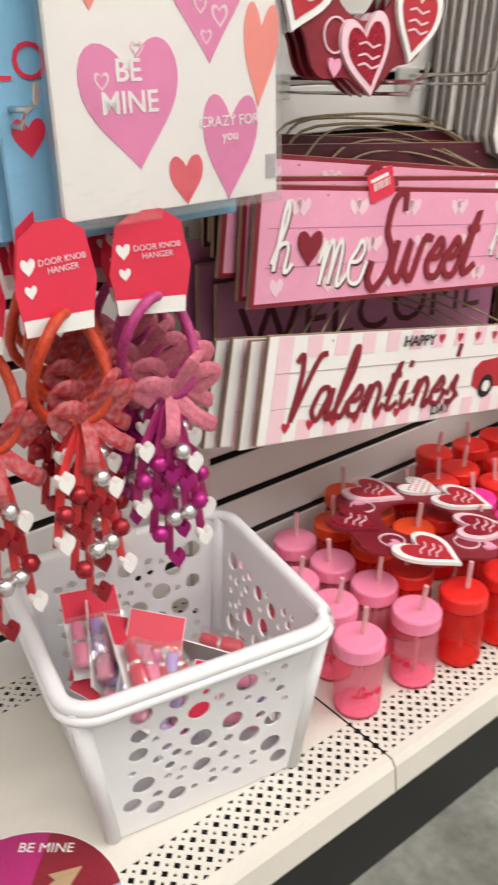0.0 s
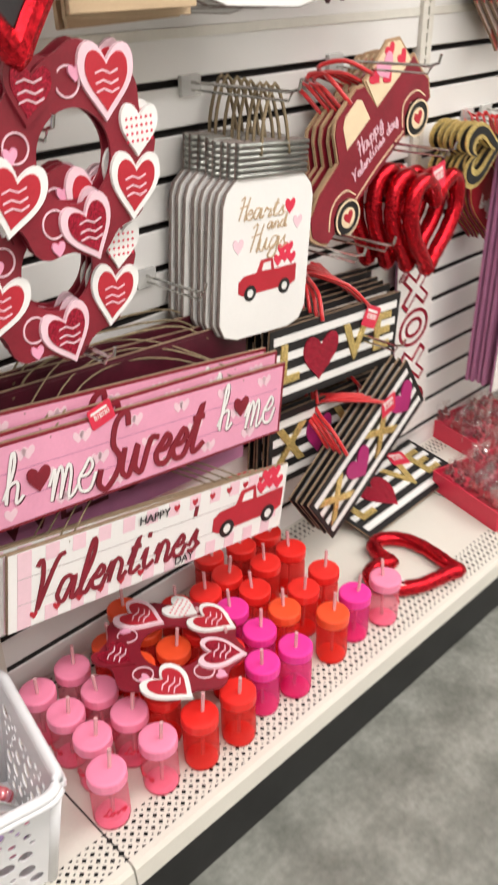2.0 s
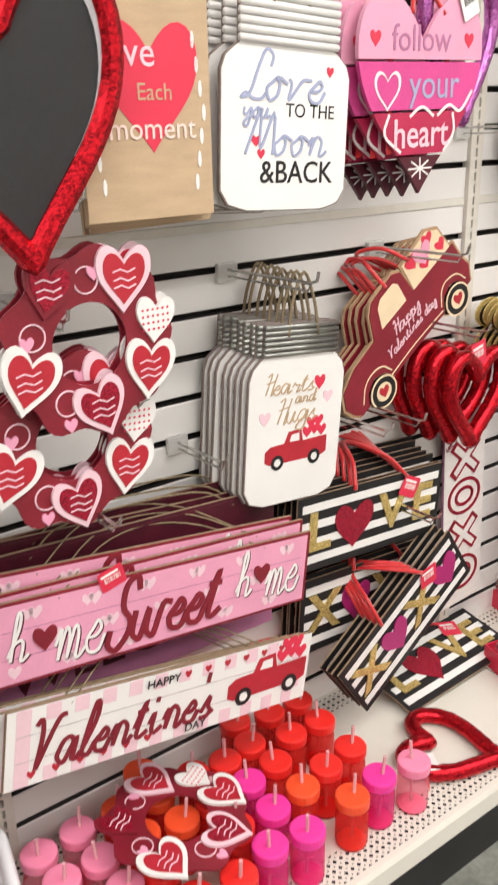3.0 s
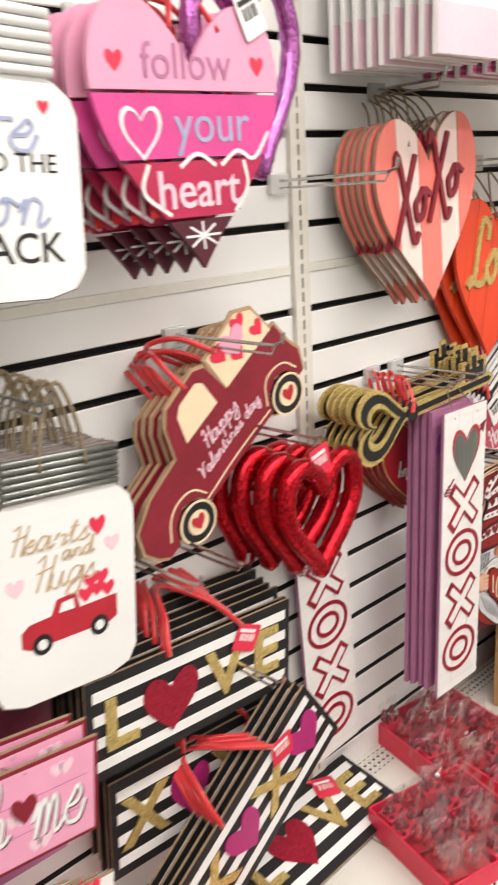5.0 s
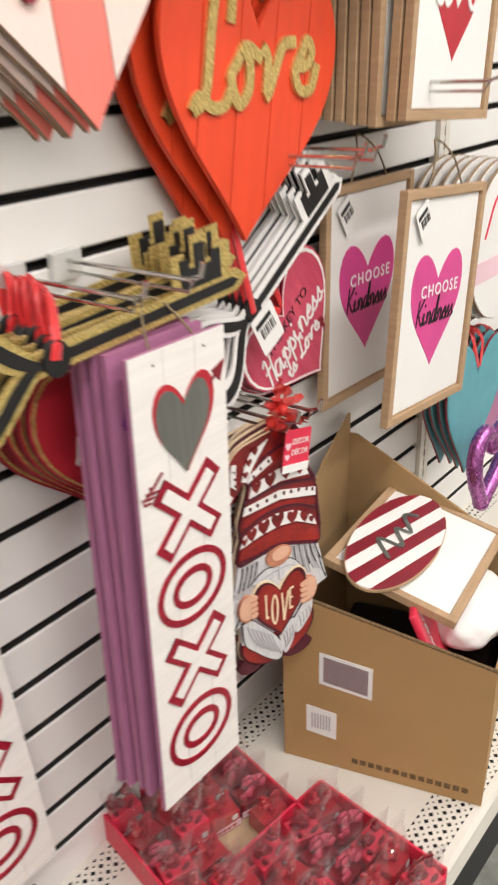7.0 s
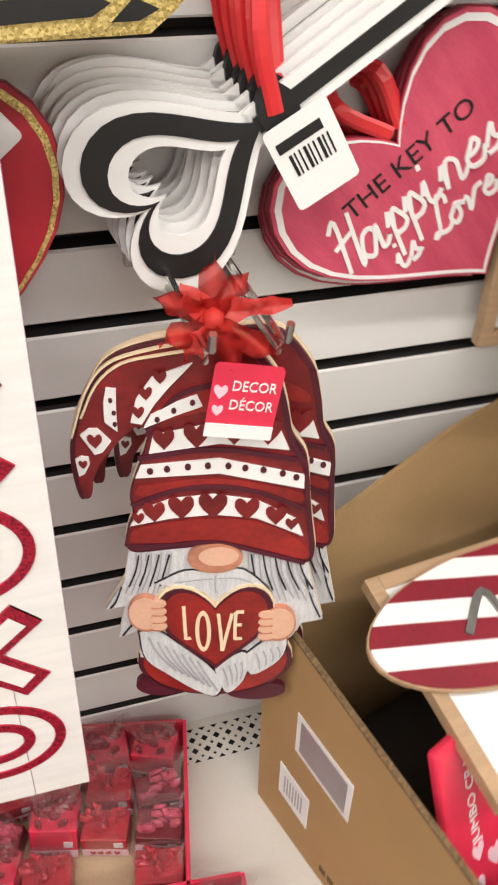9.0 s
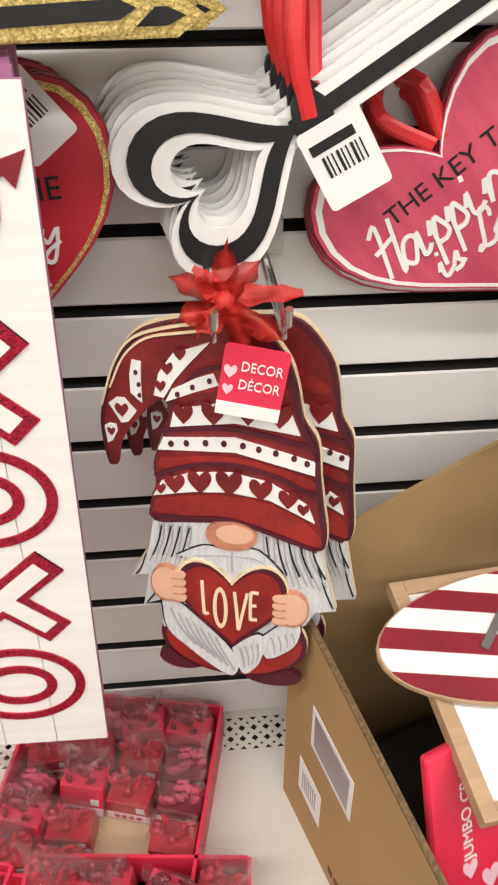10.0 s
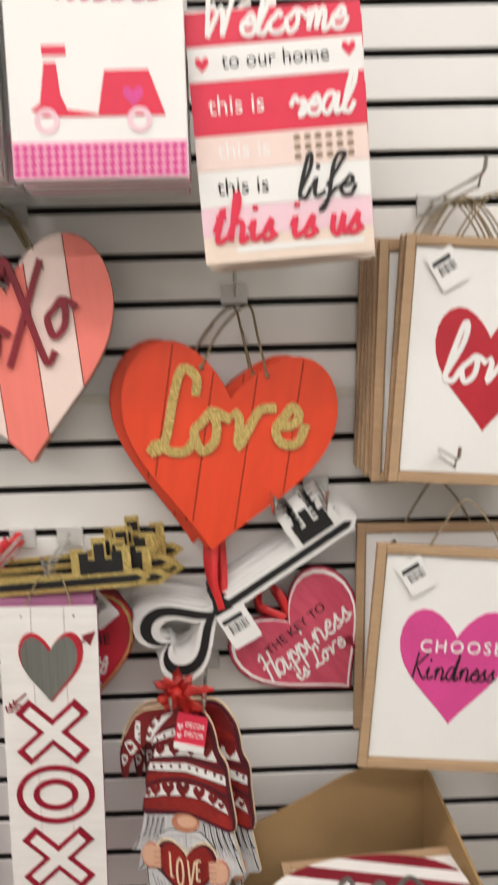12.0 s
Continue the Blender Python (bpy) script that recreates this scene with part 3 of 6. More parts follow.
for nm, ink, w, dx, y0, y1 in (("shadow_script", "maroon", .0056, .0022, -.003, -.0024), ("script_word", "white", .0050, 0.0, -.0036, -.003)):
    for word, x, z, wd in (("h", -.266, .006, .034), ("me", -.166, .006, .086), ("h", .156, .012, .036), ("me", .243, .012, .080)):
        P(nm, ink, hs, lambda bm: script(bm, word, x + dx, z - dx, wd, w, y0, y1, tall=1.75 if word == "me" else 1.5), "dark script shadow" if ink == "maroon" else "white script word")
P("sweet_script", "deepred", hs, lambda bm: script(bm, "Sweet", -.004, .004, .222, .0098, -.0042, -.0024, tall=1.45), "dark red script word")
each("sign_heart", "deepred", hs, [(-.222, -.002, .040, .042, 0), (.196, .010, .036, .038, 0)], -.0046, -.0024)
twine(hs, [(-.2, -.002, .06), (-.1, .06, .10), (0, .08, .112), (.1, .06, .10), (.2, -.002, .06)], .0016)
price_tag(hs, -.11, -.004, .074, 20, .045, .036, "crimson")
behind(hs, 2, .016, (-.008, .016), 2.2, 8)

va = plank_sign(pose(-.957, -.212, .531, 0, 10, 0), .612, .140, "white plaid happy valentine plank sign", "white", "mdf", "valentine signs")
for i in range(12):
    for z in (-.0685, .041):
        P("plaid_check", "palepink", va, lambda bm: slab(bm, rect(.0243, .0275, -.278 + .0487 * i, z + .0137), -.0026, -.002))
for x in (-.278, .274):
    P("plaid_band", "palepink", va, lambda bm: slab(bm, rect(.024, .082, x, 0), -.0026, -.002))
P("plank_groove", "greyline", va, lambda bm: [box(bm, -.29, .29, -.003, -.0026, z, z + .0009) for z in (-.024, .022)])
P("script_word", "deepred", va, lambda bm: script(bm, "Valentine's", -.094, -.004, .352, .0078, -.0036, -.0026, tall=1.4), "dark red script word")
letters("printed_word", "HAPPY", .022, "black", va, -.03, -.0045, .053, bold=.0002)
letters("printed_word", "DAY", .022, "black", va, .045, -.0048, -.054, bold=.0002)
little_truck(va, .205, -.004, .185, -.0028)
each("printed_heart", "red", va, [(-.262 + .042 * i, -.05, .014, .015, 0) for i in range(6)] + [(.02 + .042 * i, .054, .013, .014, 0) for i in range(7)], -.0034, -.0026)
twine(va, [(-.2, -.002, .06), (-.1, .06, .10), (0, .08, .112), (.1, .06, .10), (.2, -.002, .06)], .0016)
behind(va, 3, .016, (-.014, -.004), 1.2, 9)

we = plank_sign(pose(-.94, -.09, .60, 0, 3, 1), .60, .15, "mauve welcome plank sign at the back", "mauve", "mdf", "welcome signs")
letters("printed_word", "WELCOME", .10, "maroon", we, 0, -.002, 0, stretch=1.1)
behind(we, 2, .02, (-.01, .03), 2, 4)
wb = plank_sign(pose(-.95, -.11, .775, 0, 4, 1), .60, .13, "dark rose plank sign at the back", "maroon", "mdf", "back signs", "maroon")
twine(wb, [(-.2, -.002, .05), (-.12, .02, .085), (.12, .02, .085), (.2, -.002, .05)], .002)
behind(wb, 2, .025, (.012, .004), 3, 6)


# ---- black and white striped glitter signs ----
def striped_sign(m, label, marks):
    w, h = .41, .178
    s = thing("striped_sign", m, label, "wall sign", "black and white striped signs")
    P("board", "mdf", s, lambda bm: slab(bm, rect(w, h), .0012, .006))
    P("border", "black", s, lambda bm: slab(bm, rect(w, h), 0, .0012))
    for i in range(4):
        P("stripe", "white", s, lambda bm: slab(bm, rect(w - .022, .0185, 0, -.0615 + i * .041), -.0008, .0003), "white stripe")
    for kind, x, z, k in marks:
        if kind == "heart":
            P("glitter_heart", "redglit", s, lambda bm: slab(bm, heart(.105, .108, x, z), -.0035, -.0008), "red glitter heart")
        elif kind == "pink":
            P("glitter_heart", "magenta", s, lambda bm: slab(bm, heart(.085, .09, x, z), -.0035, -.0008), "magenta glitter heart")
        else:
            ob = letters("glitter_letter", kind, .125, "gold", s, x, -.001, z, bold=.003, label="gold glitter letter")
            ob.matrix_basis = ob.matrix_basis @ Matrix.Diagonal((1, 5, 1, 1))
    twine(s, [(-.06, -.004, .08), (-.04, .03, .13), (0, .10, .15), (.05, .03, .13), (.09, -.004, .08)], .005, "ribbon", "red_ribbon")
    price_tag(s, .10, -.005, .052, -24, .052, .05, "crimson")
    return s


lv = striped_sign(pose(-.403, -.128, .689, 0, 4, 0) @ Matrix.Diagonal((1.02, 1, .92, 1)), "black white striped sign with gold love letters", [("L", -.15, 0, 1), ("heart", -.055, -.006, 1), ("V", .055, 0, 1), ("E", .145, 0, 1)])
behind(lv, 6, .018, (.001, .006), .6, 2)
x1 = striped_sign(pose(-.328, -.175, .425, 0, -34, 2) @ Matrix.Diagonal((1, 1, .92, 1)), "striped glitter sign hanging at a slant", [("X", -.14, 0, 1), ("pink", -.045, 0, 1), ("X", .05, 0, 1), ("pink", .145, 0, 1)])
behind(x1, 3, .016, (-.004, .004), 1.5, 7)
x2 = striped_sign(pose(-.362, -.085, .462, 0, 4, 0), "black white striped sign with gold letters behind", [("X", -.14, 0, 1), ("pink", -.045, 0, 1), ("X", .05, 0, 1), ("pink", .145, 0, 1)])
behind(x2, 4, .014, (.0, .004), 1, 12)
x3 = striped_sign(pose(-.12, -.10, .200, -80, 0, 2), "striped glitter sign slipped down onto the shelf", [("L", -.15, 0, 1), ("heart", -.055, -.006, 1), ("V", .055, 0, 1), ("E", .145, 0, 1)])


# ---- XOXO boards ----
def xoxo_board(m, label):
    w, h = .150, .622
    s = thing("xoxo_board", m, label, "wall sign", "xoxo boards")
    P("board", "mauve", s, lambda bm: slab(bm, rect(w, h), 0, .006))
    for i in range(3):
        P("plank", "whitewood", s, lambda bm: slab(bm, rect(w / 3 - .0008, h, (i - 1) * w / 3, 0), -.0015, 0), "white washed plank")
    P("metal_heart", "mirror", s, lambda bm: slab(bm, heart(.086, .105, 0, .211), -.004, -.0015), "galvanised metal heart")
    P("heart_rim", "red", s, lambda bm: ringslab(bm, heart(.098, .113, .003, .214), heart(.084, .101, .0, .211), -.003, -.0015))
    P("arrow", "deepred", s, lambda bm: (stroke(bm, [(-.066, .148), (-.038, .172)], .003, -.003, -.0015), stroke(bm, [(.046, .250), (.062, .263)], .003, -.003, -.0015),
                                         slab(bm, [(.050, .264), (.072, .272), (.063, .248)], -.003, -.0015)))
    P("fletching", "deepred", s, lambda bm: [stroke(bm, [(-.070 + .006 * i, .152 + .005 * i), (-.068 + .006 * i, .143 + .005 * i), (-.058 + .006 * i, .143 + .005 * i)], .0022, -.003, -.0015) for i in range(3)])

    def cross(bm, z, k, w, y):
        a, b = .046, .043
        for n, sx in enumerate((-1, 1)):
            stroke(bm, [(sx * a * k, z + b * k), (0, z), (-sx * a * k, z - b * k)], w, y - .0003 * n, -.0015)

    for z in (.108, -.108):
        P("glitter_letter", "redglit", s, lambda bm: cross(bm, z, 1, .031, -.0032), "red glitter letter X")
        P("letter_inset", "whitewood", s, lambda bm: cross(bm, z, .84, .0165, -.0040), "white centre of the letter")
    for z in (.002, -.221):
        P("glitter_letter", "redglit", s, lambda bm: (ringslab(bm, ell(.122, .100, 0, z, 40), ell(.104, .083, 0, z, 40), -.0032, -.0015), ringslab(bm, ell(.070, .054, 0, z, 32), ell(.052, .036, 0, z, 32), -.0032, -.0015)), "red glitter letter O")
    twine(s, [(-.04, -.002, .295), (-.02, .03, .34), (0, .04, .352), (.02, .03, .34), (.04, -.002, .295)], .0016)
    return s


xo = xoxo_board(pose(.268, -.182, .697, 0, 1, 0), "tall white wooden xoxo board with glitter letters")
pb = thing("mauve_board", pose(.262, -.158, .704, 0, .8, 0), "tall mauve wooden board hanging on a peg", "wall sign", "mauve boards")
P("board", "mauve", pb, lambda bm: slab(bm, rect(.146, .612), 0, .008))
P("script_word", "purplep", pb, lambda bm: script(bm, "be mine", 0, .235, .12, .002, -.0012, 0))
behind(pb, 3, .015, (-.002, .001), .7, 21)
xl = xoxo_board(pose(.017, -.030, .580, 0, -3.5, 0), "white wooden xoxo board flat against the slatwall")


# ---- hearts on pegs ----
def plank_heart(m, w, h, label, group, n, face, alt, groove, edge="mdf", lean=0.0):
    """A heart cut from upright planks."""
    s = thing("heart_sign", m, label, "wall sign", group)
    P("board", edge, s, lambda bm: slab(bm, heart(w, h, n=56), .001, .007))
    P("groove_backing", groove, s, lambda bm: slab(bm, heart(w * .97, h * .97, n=56), .0004, .0012))
    out = heart(w * .995, h * .995, n=120)
    for i in range(n):
        x0, x1 = -w / 2 + w * i / n, -w / 2 + w * (i + 1) / n
        k = lean

        def go(bm):
            slab(bm, cut(cut(out, 1, -k, x1 - .0009), -1, k, -x0 - .0009), -.001, .001)
        P("plank", face if i % 2 == 0 or not alt else alt, s, go)
    return s


xh = plank_heart(pose(.238, -.118, 1.384, 0, -5, 0), .315, .338, "coral striped wooden xoxo heart sign", "coral heart signs", 5, "coral", "palecoral", "darkline")
P("script_word", "deepred", xh, lambda bm: (script(bm, "X", -.080, .020, .070, .0095, -.007, -.001, lean=.1, tall=1.7), script(bm, "o", -.032, .042, .046, .0095, -.007, -.001, tall=1.4), script(bm, "X", .024, .050, .070, .0095, -.007, -.001, lean=.1, tall=1.7), script(bm, "o", .074, .072, .046, .0095, -.007, -.001, tall=1.4)), "raised dark red script letters")
twine(xh, [(-.06, -.002, .12), (-.03, .02, .19), (0, .06, .22), (.03, .02, .19), (.06, -.002, .12)], .002)
behind(xh, 5, .015, (-.003, -.002), 2, 31)

lh = plank_heart(pose(.547, -.078, 1.217, 0, 8.5, 0), .345, .332, "orange red wooden love heart sign", "orange heart signs", 5, "orange", None, "darkline", "orange", lean=.02)
P("script_word", "gold", lh, lambda bm: script(bm, "Love", -.006, .066, .250, .0145, -.005, -.001, lean=.15, tall=1.25, turn=11), "gold glitter script word")
P("knot", "twine", lh, lambda bm: [lathe(bm, [(.002, .127), (.005, .131), (.002, .135)], x, -.003, 8) for x in (-.052, .052)])
twine(lh, [(-.052, -.004, .13), (-.03, .02, .19), (.01, .05, .235), (.03, .02, .19), (.052, -.004, .13)], .0022)
behind(lh, 2, .026, (-.014, -.002), 2.5, 32)

# four-plank follow-your-heart sign, planks linked by ribbon
def plank_layers(m):
    s = thing("stacked_heart_sign", m, "four-plank pink and red painted heart sign", "wall sign", "stacked heart signs")
    w = .305
    out = heart(w, .318, 0, .004, n=120)
    for face, z0, z1 in (("pink", .062, .2), ("hotpink", -.016, .058), ("redpink", -.088, -.020), ("maroon", -.24, -.092)):
        def go(bm):
            slab(bm, cut(cut(out, 0, 1, z1), 0, -1, -z0), 0, .008)
        P("plank", face, s, go, face + " painted plank")
    for x in (-.07, .07):
        P("ribbon_link", "ribbon", s, lambda bm: box(bm, x - .006, x + .006, .008, .009, -.085, .10))
    letters("printed_word", "follow", .058, "mauve", s, -.005, -.0004, .092)
    letters("printed_word", "your", .068, "slate", s, .03, -.0004, .022)
    letters("printed_word", "heart", .066, "palepink", s, .0, -.0004, -.056, bold=.0006)
    each("printed_heart", "crimson", s, [(-.115, .092, .024, .024, 0), (.115, .092, .024, .024, 0)], -.0008, 0)
    P("outline_heart", "white", s, lambda bm: ringslab(bm, heart(.062, .062, -.085, .013), heart(.052, .052, -.085, .013), -.0008, 0))
    P("chalk_line", "white", s, lambda bm: [stroke(bm, [(v.x, v.y) for v in spline(q, 5)], .005, -.0008, 0) for q in (
        [(-.05, -.084, 0), (-.09, -.055, 0), (-.08, -.022, 0)], [(.06, -.086, 0), (.085, -.055, 0), (.08, -.022, 0)], [(-.03, -.027, 0), (0, -.012, 0), (.03, -.027, 0)], [(.04, -.027, 0), (.07, -.010, 0), (.10, -.02, 0), (.13, .012, 0)])])
    P("star", "white", s, lambda bm: [stroke(bm, [(.0 + .03 * math.cos(a), -.112 + .018 * math.sin(a)), (-.03 * math.cos(a), -.112 - .018 * math.sin(a))], .003, -.0008, 0) for a in (0, .8, 1.6, 2.4)])
    twine(s, [(-.03, 0, .13), (-.01, .02, .17), (.01, .05, .185), (.03, .02, .17), (.05, 0, .13)], .004, "ribbon", "red_ribbon")
    price_tag(s, .105, -.004, .155, 25)
    return s


fo = plank_layers(pose(-.396, -.205, 1.502, 0, -1, 1))
behind(fo, 4, .026, (-.010, -.004), 1.5, 41)


# ---- tinsel hearts ----
def tinsel_heart(m, w, h, material, label, r=.0175, group="tinsel hearts"):
    s = thing("tinsel_heart", m, label, "heart ornament", group)
    pts = [(x, 0, z) for x, z in heart(w, h, n=88)]

    def go(bm):
        tube(bm, pts, r, 14, True)
        rnd = random.Random(4)
        for v in bm.verts:
            v.co += Vector((rnd.uniform(-1, 1), rnd.uniform(-1, 1), rnd.uniform(-1, 1))) * .0009
    P("tinsel_tube", material, s, go, smooth=True)
    return s


for i in range(4):
    t = tinsel_heart(pose(-.124 - .020 * i, -.150 + .036 * i, .896 + .005 * i, 0, 4 + 4 * i, 4), .190, .195, "tinsel", "red tinsel heart hanging on a peg")
    if i == 0:
        price_tag(t, -.02, -.012, .105, 15, .05, .055, "crimson")
td = tinsel_heart(pose(-.335, -.33, DECK + .018, -90, 0, 33), .185, .20, "tinsel", "red tinsel heart lying on the shelf")
price_tag(td, -.085, -.016, .05, 30, .05, .055)
tinsel_heart(pose(-.265, -.17, 1.585, 0, -8, 5), .20, .24, "purpglit", "purple tinsel heart on a peg", .014)


# ---- pickup truck signs ----
def truck_sign(m):
    s = thing("truck_sign", m, "dark red wooden pickup truck sign", "wall sign", "pickup truck signs")
    body = [(-.215, -.03), (-.225, .0), (-.21, .035), (-.16, .058), (-.085, .065), (-.065, .12), (-.045, .142), (.03, .148), (.05, .135), (.058, .07), (.20, .07),
            (.205, .02), (.215, -.01), (.20, -.05), (.185, -.05), (.17, -.015), (.145, -.005), (.115, -.018), (.10, -.05), (-.085, -.05), (-.10, -.02), (-.13, -.005), (-.16, -.02), (-.175, -.05), (-.20, -.05)]
    P("board", "wood", s, lambda bm: (slab(bm, [(x * 1.03, z * 1.04) for x, z in body], .0, .006)))
    P("body_print", "deepred", s, lambda bm: slab(bm, body, -.002, 0))
    P("load_board", "wood", s, lambda bm: slab(bm, [(.055, .065), (.195, .065), (.185, .135), (.15, .16), (.09, .15), (.055, .145)], .001, .005))
    P("load_print", "cream", s, lambda bm: slab(bm, [(.06, .07), (.19, .07), (.18, .13), (.15, .153), (.09, .145), (.06, .14)], -.001, .001))
    each("load_heart_print", "crimson", s, [(.085, .125, .035, .035, 10), (.145, .135, .032, .03, -12), (.17, .095, .03, .03, 5), (.115, .095, .03, .028, 8)], -.002, -.001)
    P("load_heart", "pink", s, lambda bm: slab(bm, heart(.055, .05, .118, .118, -8), -.0026, -.001))
    P("cab_window", "cream", s, lambda bm: slab(bm, [(-.055, .07), (-.04, .118), (-.025, .13), (.02, .132), (.03, .12), (.03, .07)], -.003, -.002))
    P("trim_line", "cream", s, lambda bm: [stroke(bm, [(v.x, v.y) for v in spline(q, 4)], .003, -.003, -.002) for q in ([(-.09, -.04, 0), (0, -.036, 0), (.1, -.04, 0)], [(.1, -.03, 0), (.12, .004, 0), (.145, .012, 0), (.175, .0, 0), (.19, -.03, 0)], [(-.185, -.03, 0), (-.16, .0, 0), (-.13, .01, 0), (-.1, -.0, 0), (-.085, -.03, 0)])])
    P("script_word", "palepink", s, lambda bm: (script(bm, "Happy", .01, .04, .09, .0025, -.003, -.002), script(bm, "Valentine's day", .01, .004, .17, .0022, -.003, -.002, tall=1.1)), "pale pink script words")
    for x in (-.13, .145):
        wh = P("wheel", "black", s, lambda bm: slab(bm, ell(.074, .074, x, -.05, 26), -.006, .002), "black painted wheel")
        P("rim", "cream", wh, lambda bm: (ringslab(bm, ell(.078, .078, x, -.05, 26), ell(.070, .070, x, -.05, 26), -.0066, -.005), slab(bm, ell(.044, .044, x, -.05, 20), -.007, -.006)))
        P("hub_heart", "red", wh, lambda bm: slab(bm, heart(.028, .028, x, -.05, -20), -.008, -.007))
    twine(s, [(.0, -.003, .14), (.01, .03, .19), (.03, .07, .20), (.06, .03, .19), (.08, -.003, .14)], .005, "ribbon", "red_ribbon")
    return s


tk = truck_sign(pose(-.287, -.100, 1.063, 0, -37.5, 0) @ Matrix.Diagonal((.97, 1, .9, 1)))
behind(tk, 4, .014, (-.006, -.004), 1.5, 51)


# ---- keys and small hearts ----
def key_sign(m, label, group, rim, core, bits_at):
    """A flat key whose bow is an open heart; the shank points along +x."""
    s = thing("key_sign", m, label, "wall sign", group)
    def bow(bm, a, b, y0, y1):
        ringslab(bm, heart(a, a, -.006, 0, 90, 48, 0.95), heart(b, b, -.010, 0, 90, 48, 0.95), y0, y1)
    P("bow_rim", rim, s, lambda bm: bow(bm, .150, .070, 0, .004))
    P("bow_inlay", core, s, lambda bm: bow(bm, .130, .094, -.0015, .001))
    P("shank", rim, s, lambda bm: slab(bm, [(.045, -.014), (.32, -.014), (.335, 0), (.32, .014), (.045, .014)], .0, .004))
    P("shank_inlay", core, s, lambda bm: slab(bm, [(.05, -.006), (.315, -.006), (.325, 0), (.315, .006), (.05, .006)], -.0015, .001))
    tooth = [(.225, .012), (.225, .055), (.243, .055), (.243, .04), (.256, .04), (.256, .072), (.276, .072), (.276, .04), (.29, .04), (.29, .055), (.31, .055), (.31, .012)]
    P("bit_rim", rim, s, lambda bm: slab(bm, [(x, z) for x, z in tooth], .0005, .0035))
    P("bit_inlay", core, s, lambda bm: slab(bm, [(.267 + (x - .267) * .72, .012 + (z - .012) * .84) for x, z in tooth], -.001, .001))
    P("collar", core, s, lambda bm: slab(bm, ell(.03, .04, .068, 0, 16), -.003, .004))
    P("ribbon_loop", "ribbon", s, lambda bm: tube(bm, spline([(.065, -.004, .0), (.065 + .02 * bits_at, .0, .05 * bits_at), (.065 + .075 * bits_at, .03, .12 * bits_at), (.065 + .085 * bits_at, .05, .13 * bits_at), (.065 + .045 * bits_at, .03, .06 * bits_at), (.07, .004, 0)], 4), .006, 6, flat=.3))
    return s


bk = key_sign(pose(.481, -.074, .918, 0, -33.5, 0), "black and white wooden key sign", "black and white keys", "white", "black", 1.0)
price_tag(bk, .072, -.006, -.040, -4, .052, .066)
behind(bk, 6, .010, (-.002, .003), 1.2, 61)
gk = key_sign(pose(.066, -.15, 1.02, 0, -3, 0) @ Matrix.Diagonal((1.08, 1, .95, 1)), "black key sign edged in gold glitter", "gold keys", "gold", "black", 0.4)
behind(gk, 5, .020, (.004, .0), 2, 62)


def small_heart(m, w, h, face, rim, label, group, put):
    s = thing("small_heart_sign", m, label, "wall sign", group)
    P("board", "deepred", s, lambda bm: slab(bm, heart(w, h), .001, .005))
    P("face", face, s, lambda bm: slab(bm, heart(w * .99, h * .99), -.001, .001))
    P("rim_line", rim, s, lambda bm: ringslab(bm, heart(w * .965, h * .965), heart(w * .925, h * .925), -.0016, -.001))
    put(s)
    P("ribbon_loop", "ribbon", s, lambda bm: tube(bm, spline([(.0, .0, h * .3), (-.02, .01, h * .5), (0, .04, h * .56), (.02, .01, h * .5), (.01, .0, h * .3)], 4), .006, 6, flat=.3))
    return s


def key_words(s):
    letters("printed_word", "THE KEY TO", .023, "black", s, .0, -.0012, .038)
    P("script_word", "white", s, lambda bm: (script(bm, "Happiness", -.002, .014, .185, .0038, -.002, -.001, tall=1.25), script(bm, "is Love", -.004, -.024, .105, .0036, -.002, -.001, tall=1.2)), "white script words")
    P("keyhole", "deepred", s, lambda bm: (slab(bm, ell(.016, .016, .055, -.038, 14), -.0018, -.001), slab(bm, [(.050, -.06), (.060, -.06), (.057, -.038), (.053, -.038)], -.0017, -.001)))


def my_words(s):
    letters("printed_word", "THE", .026, "black", s, .05, -.0012, .03)
    P("script_word", "white", s, lambda bm: (script(bm, "key to my", 0, .0, .13, .003, -.002, -.001, tall=1.2), script(bm, "heart", .01, -.035, .08, .003, -.002, -.001, tall=1.2)), "white script words")


ph = small_heart(pose(.684, -.042, .872, 0, -40, 0), .242, .215, "rose", "white", "rose pink wooden heart sign with white edge", "rose heart signs", key_words)
behind(ph, 4, .008, (.001, -.004), 1, 63)
rh = small_heart(pose(.276, -.062, .868, 0, -4, 0), .235, .225, "red", "gold", "red wooden heart sign edged in gold glitter", "red heart signs", my_words)
price_tag(rh, .06, -.004, .085, 35, .045, .06)
behind(rh, 4, .012, (-.006, .0), 2, 64)


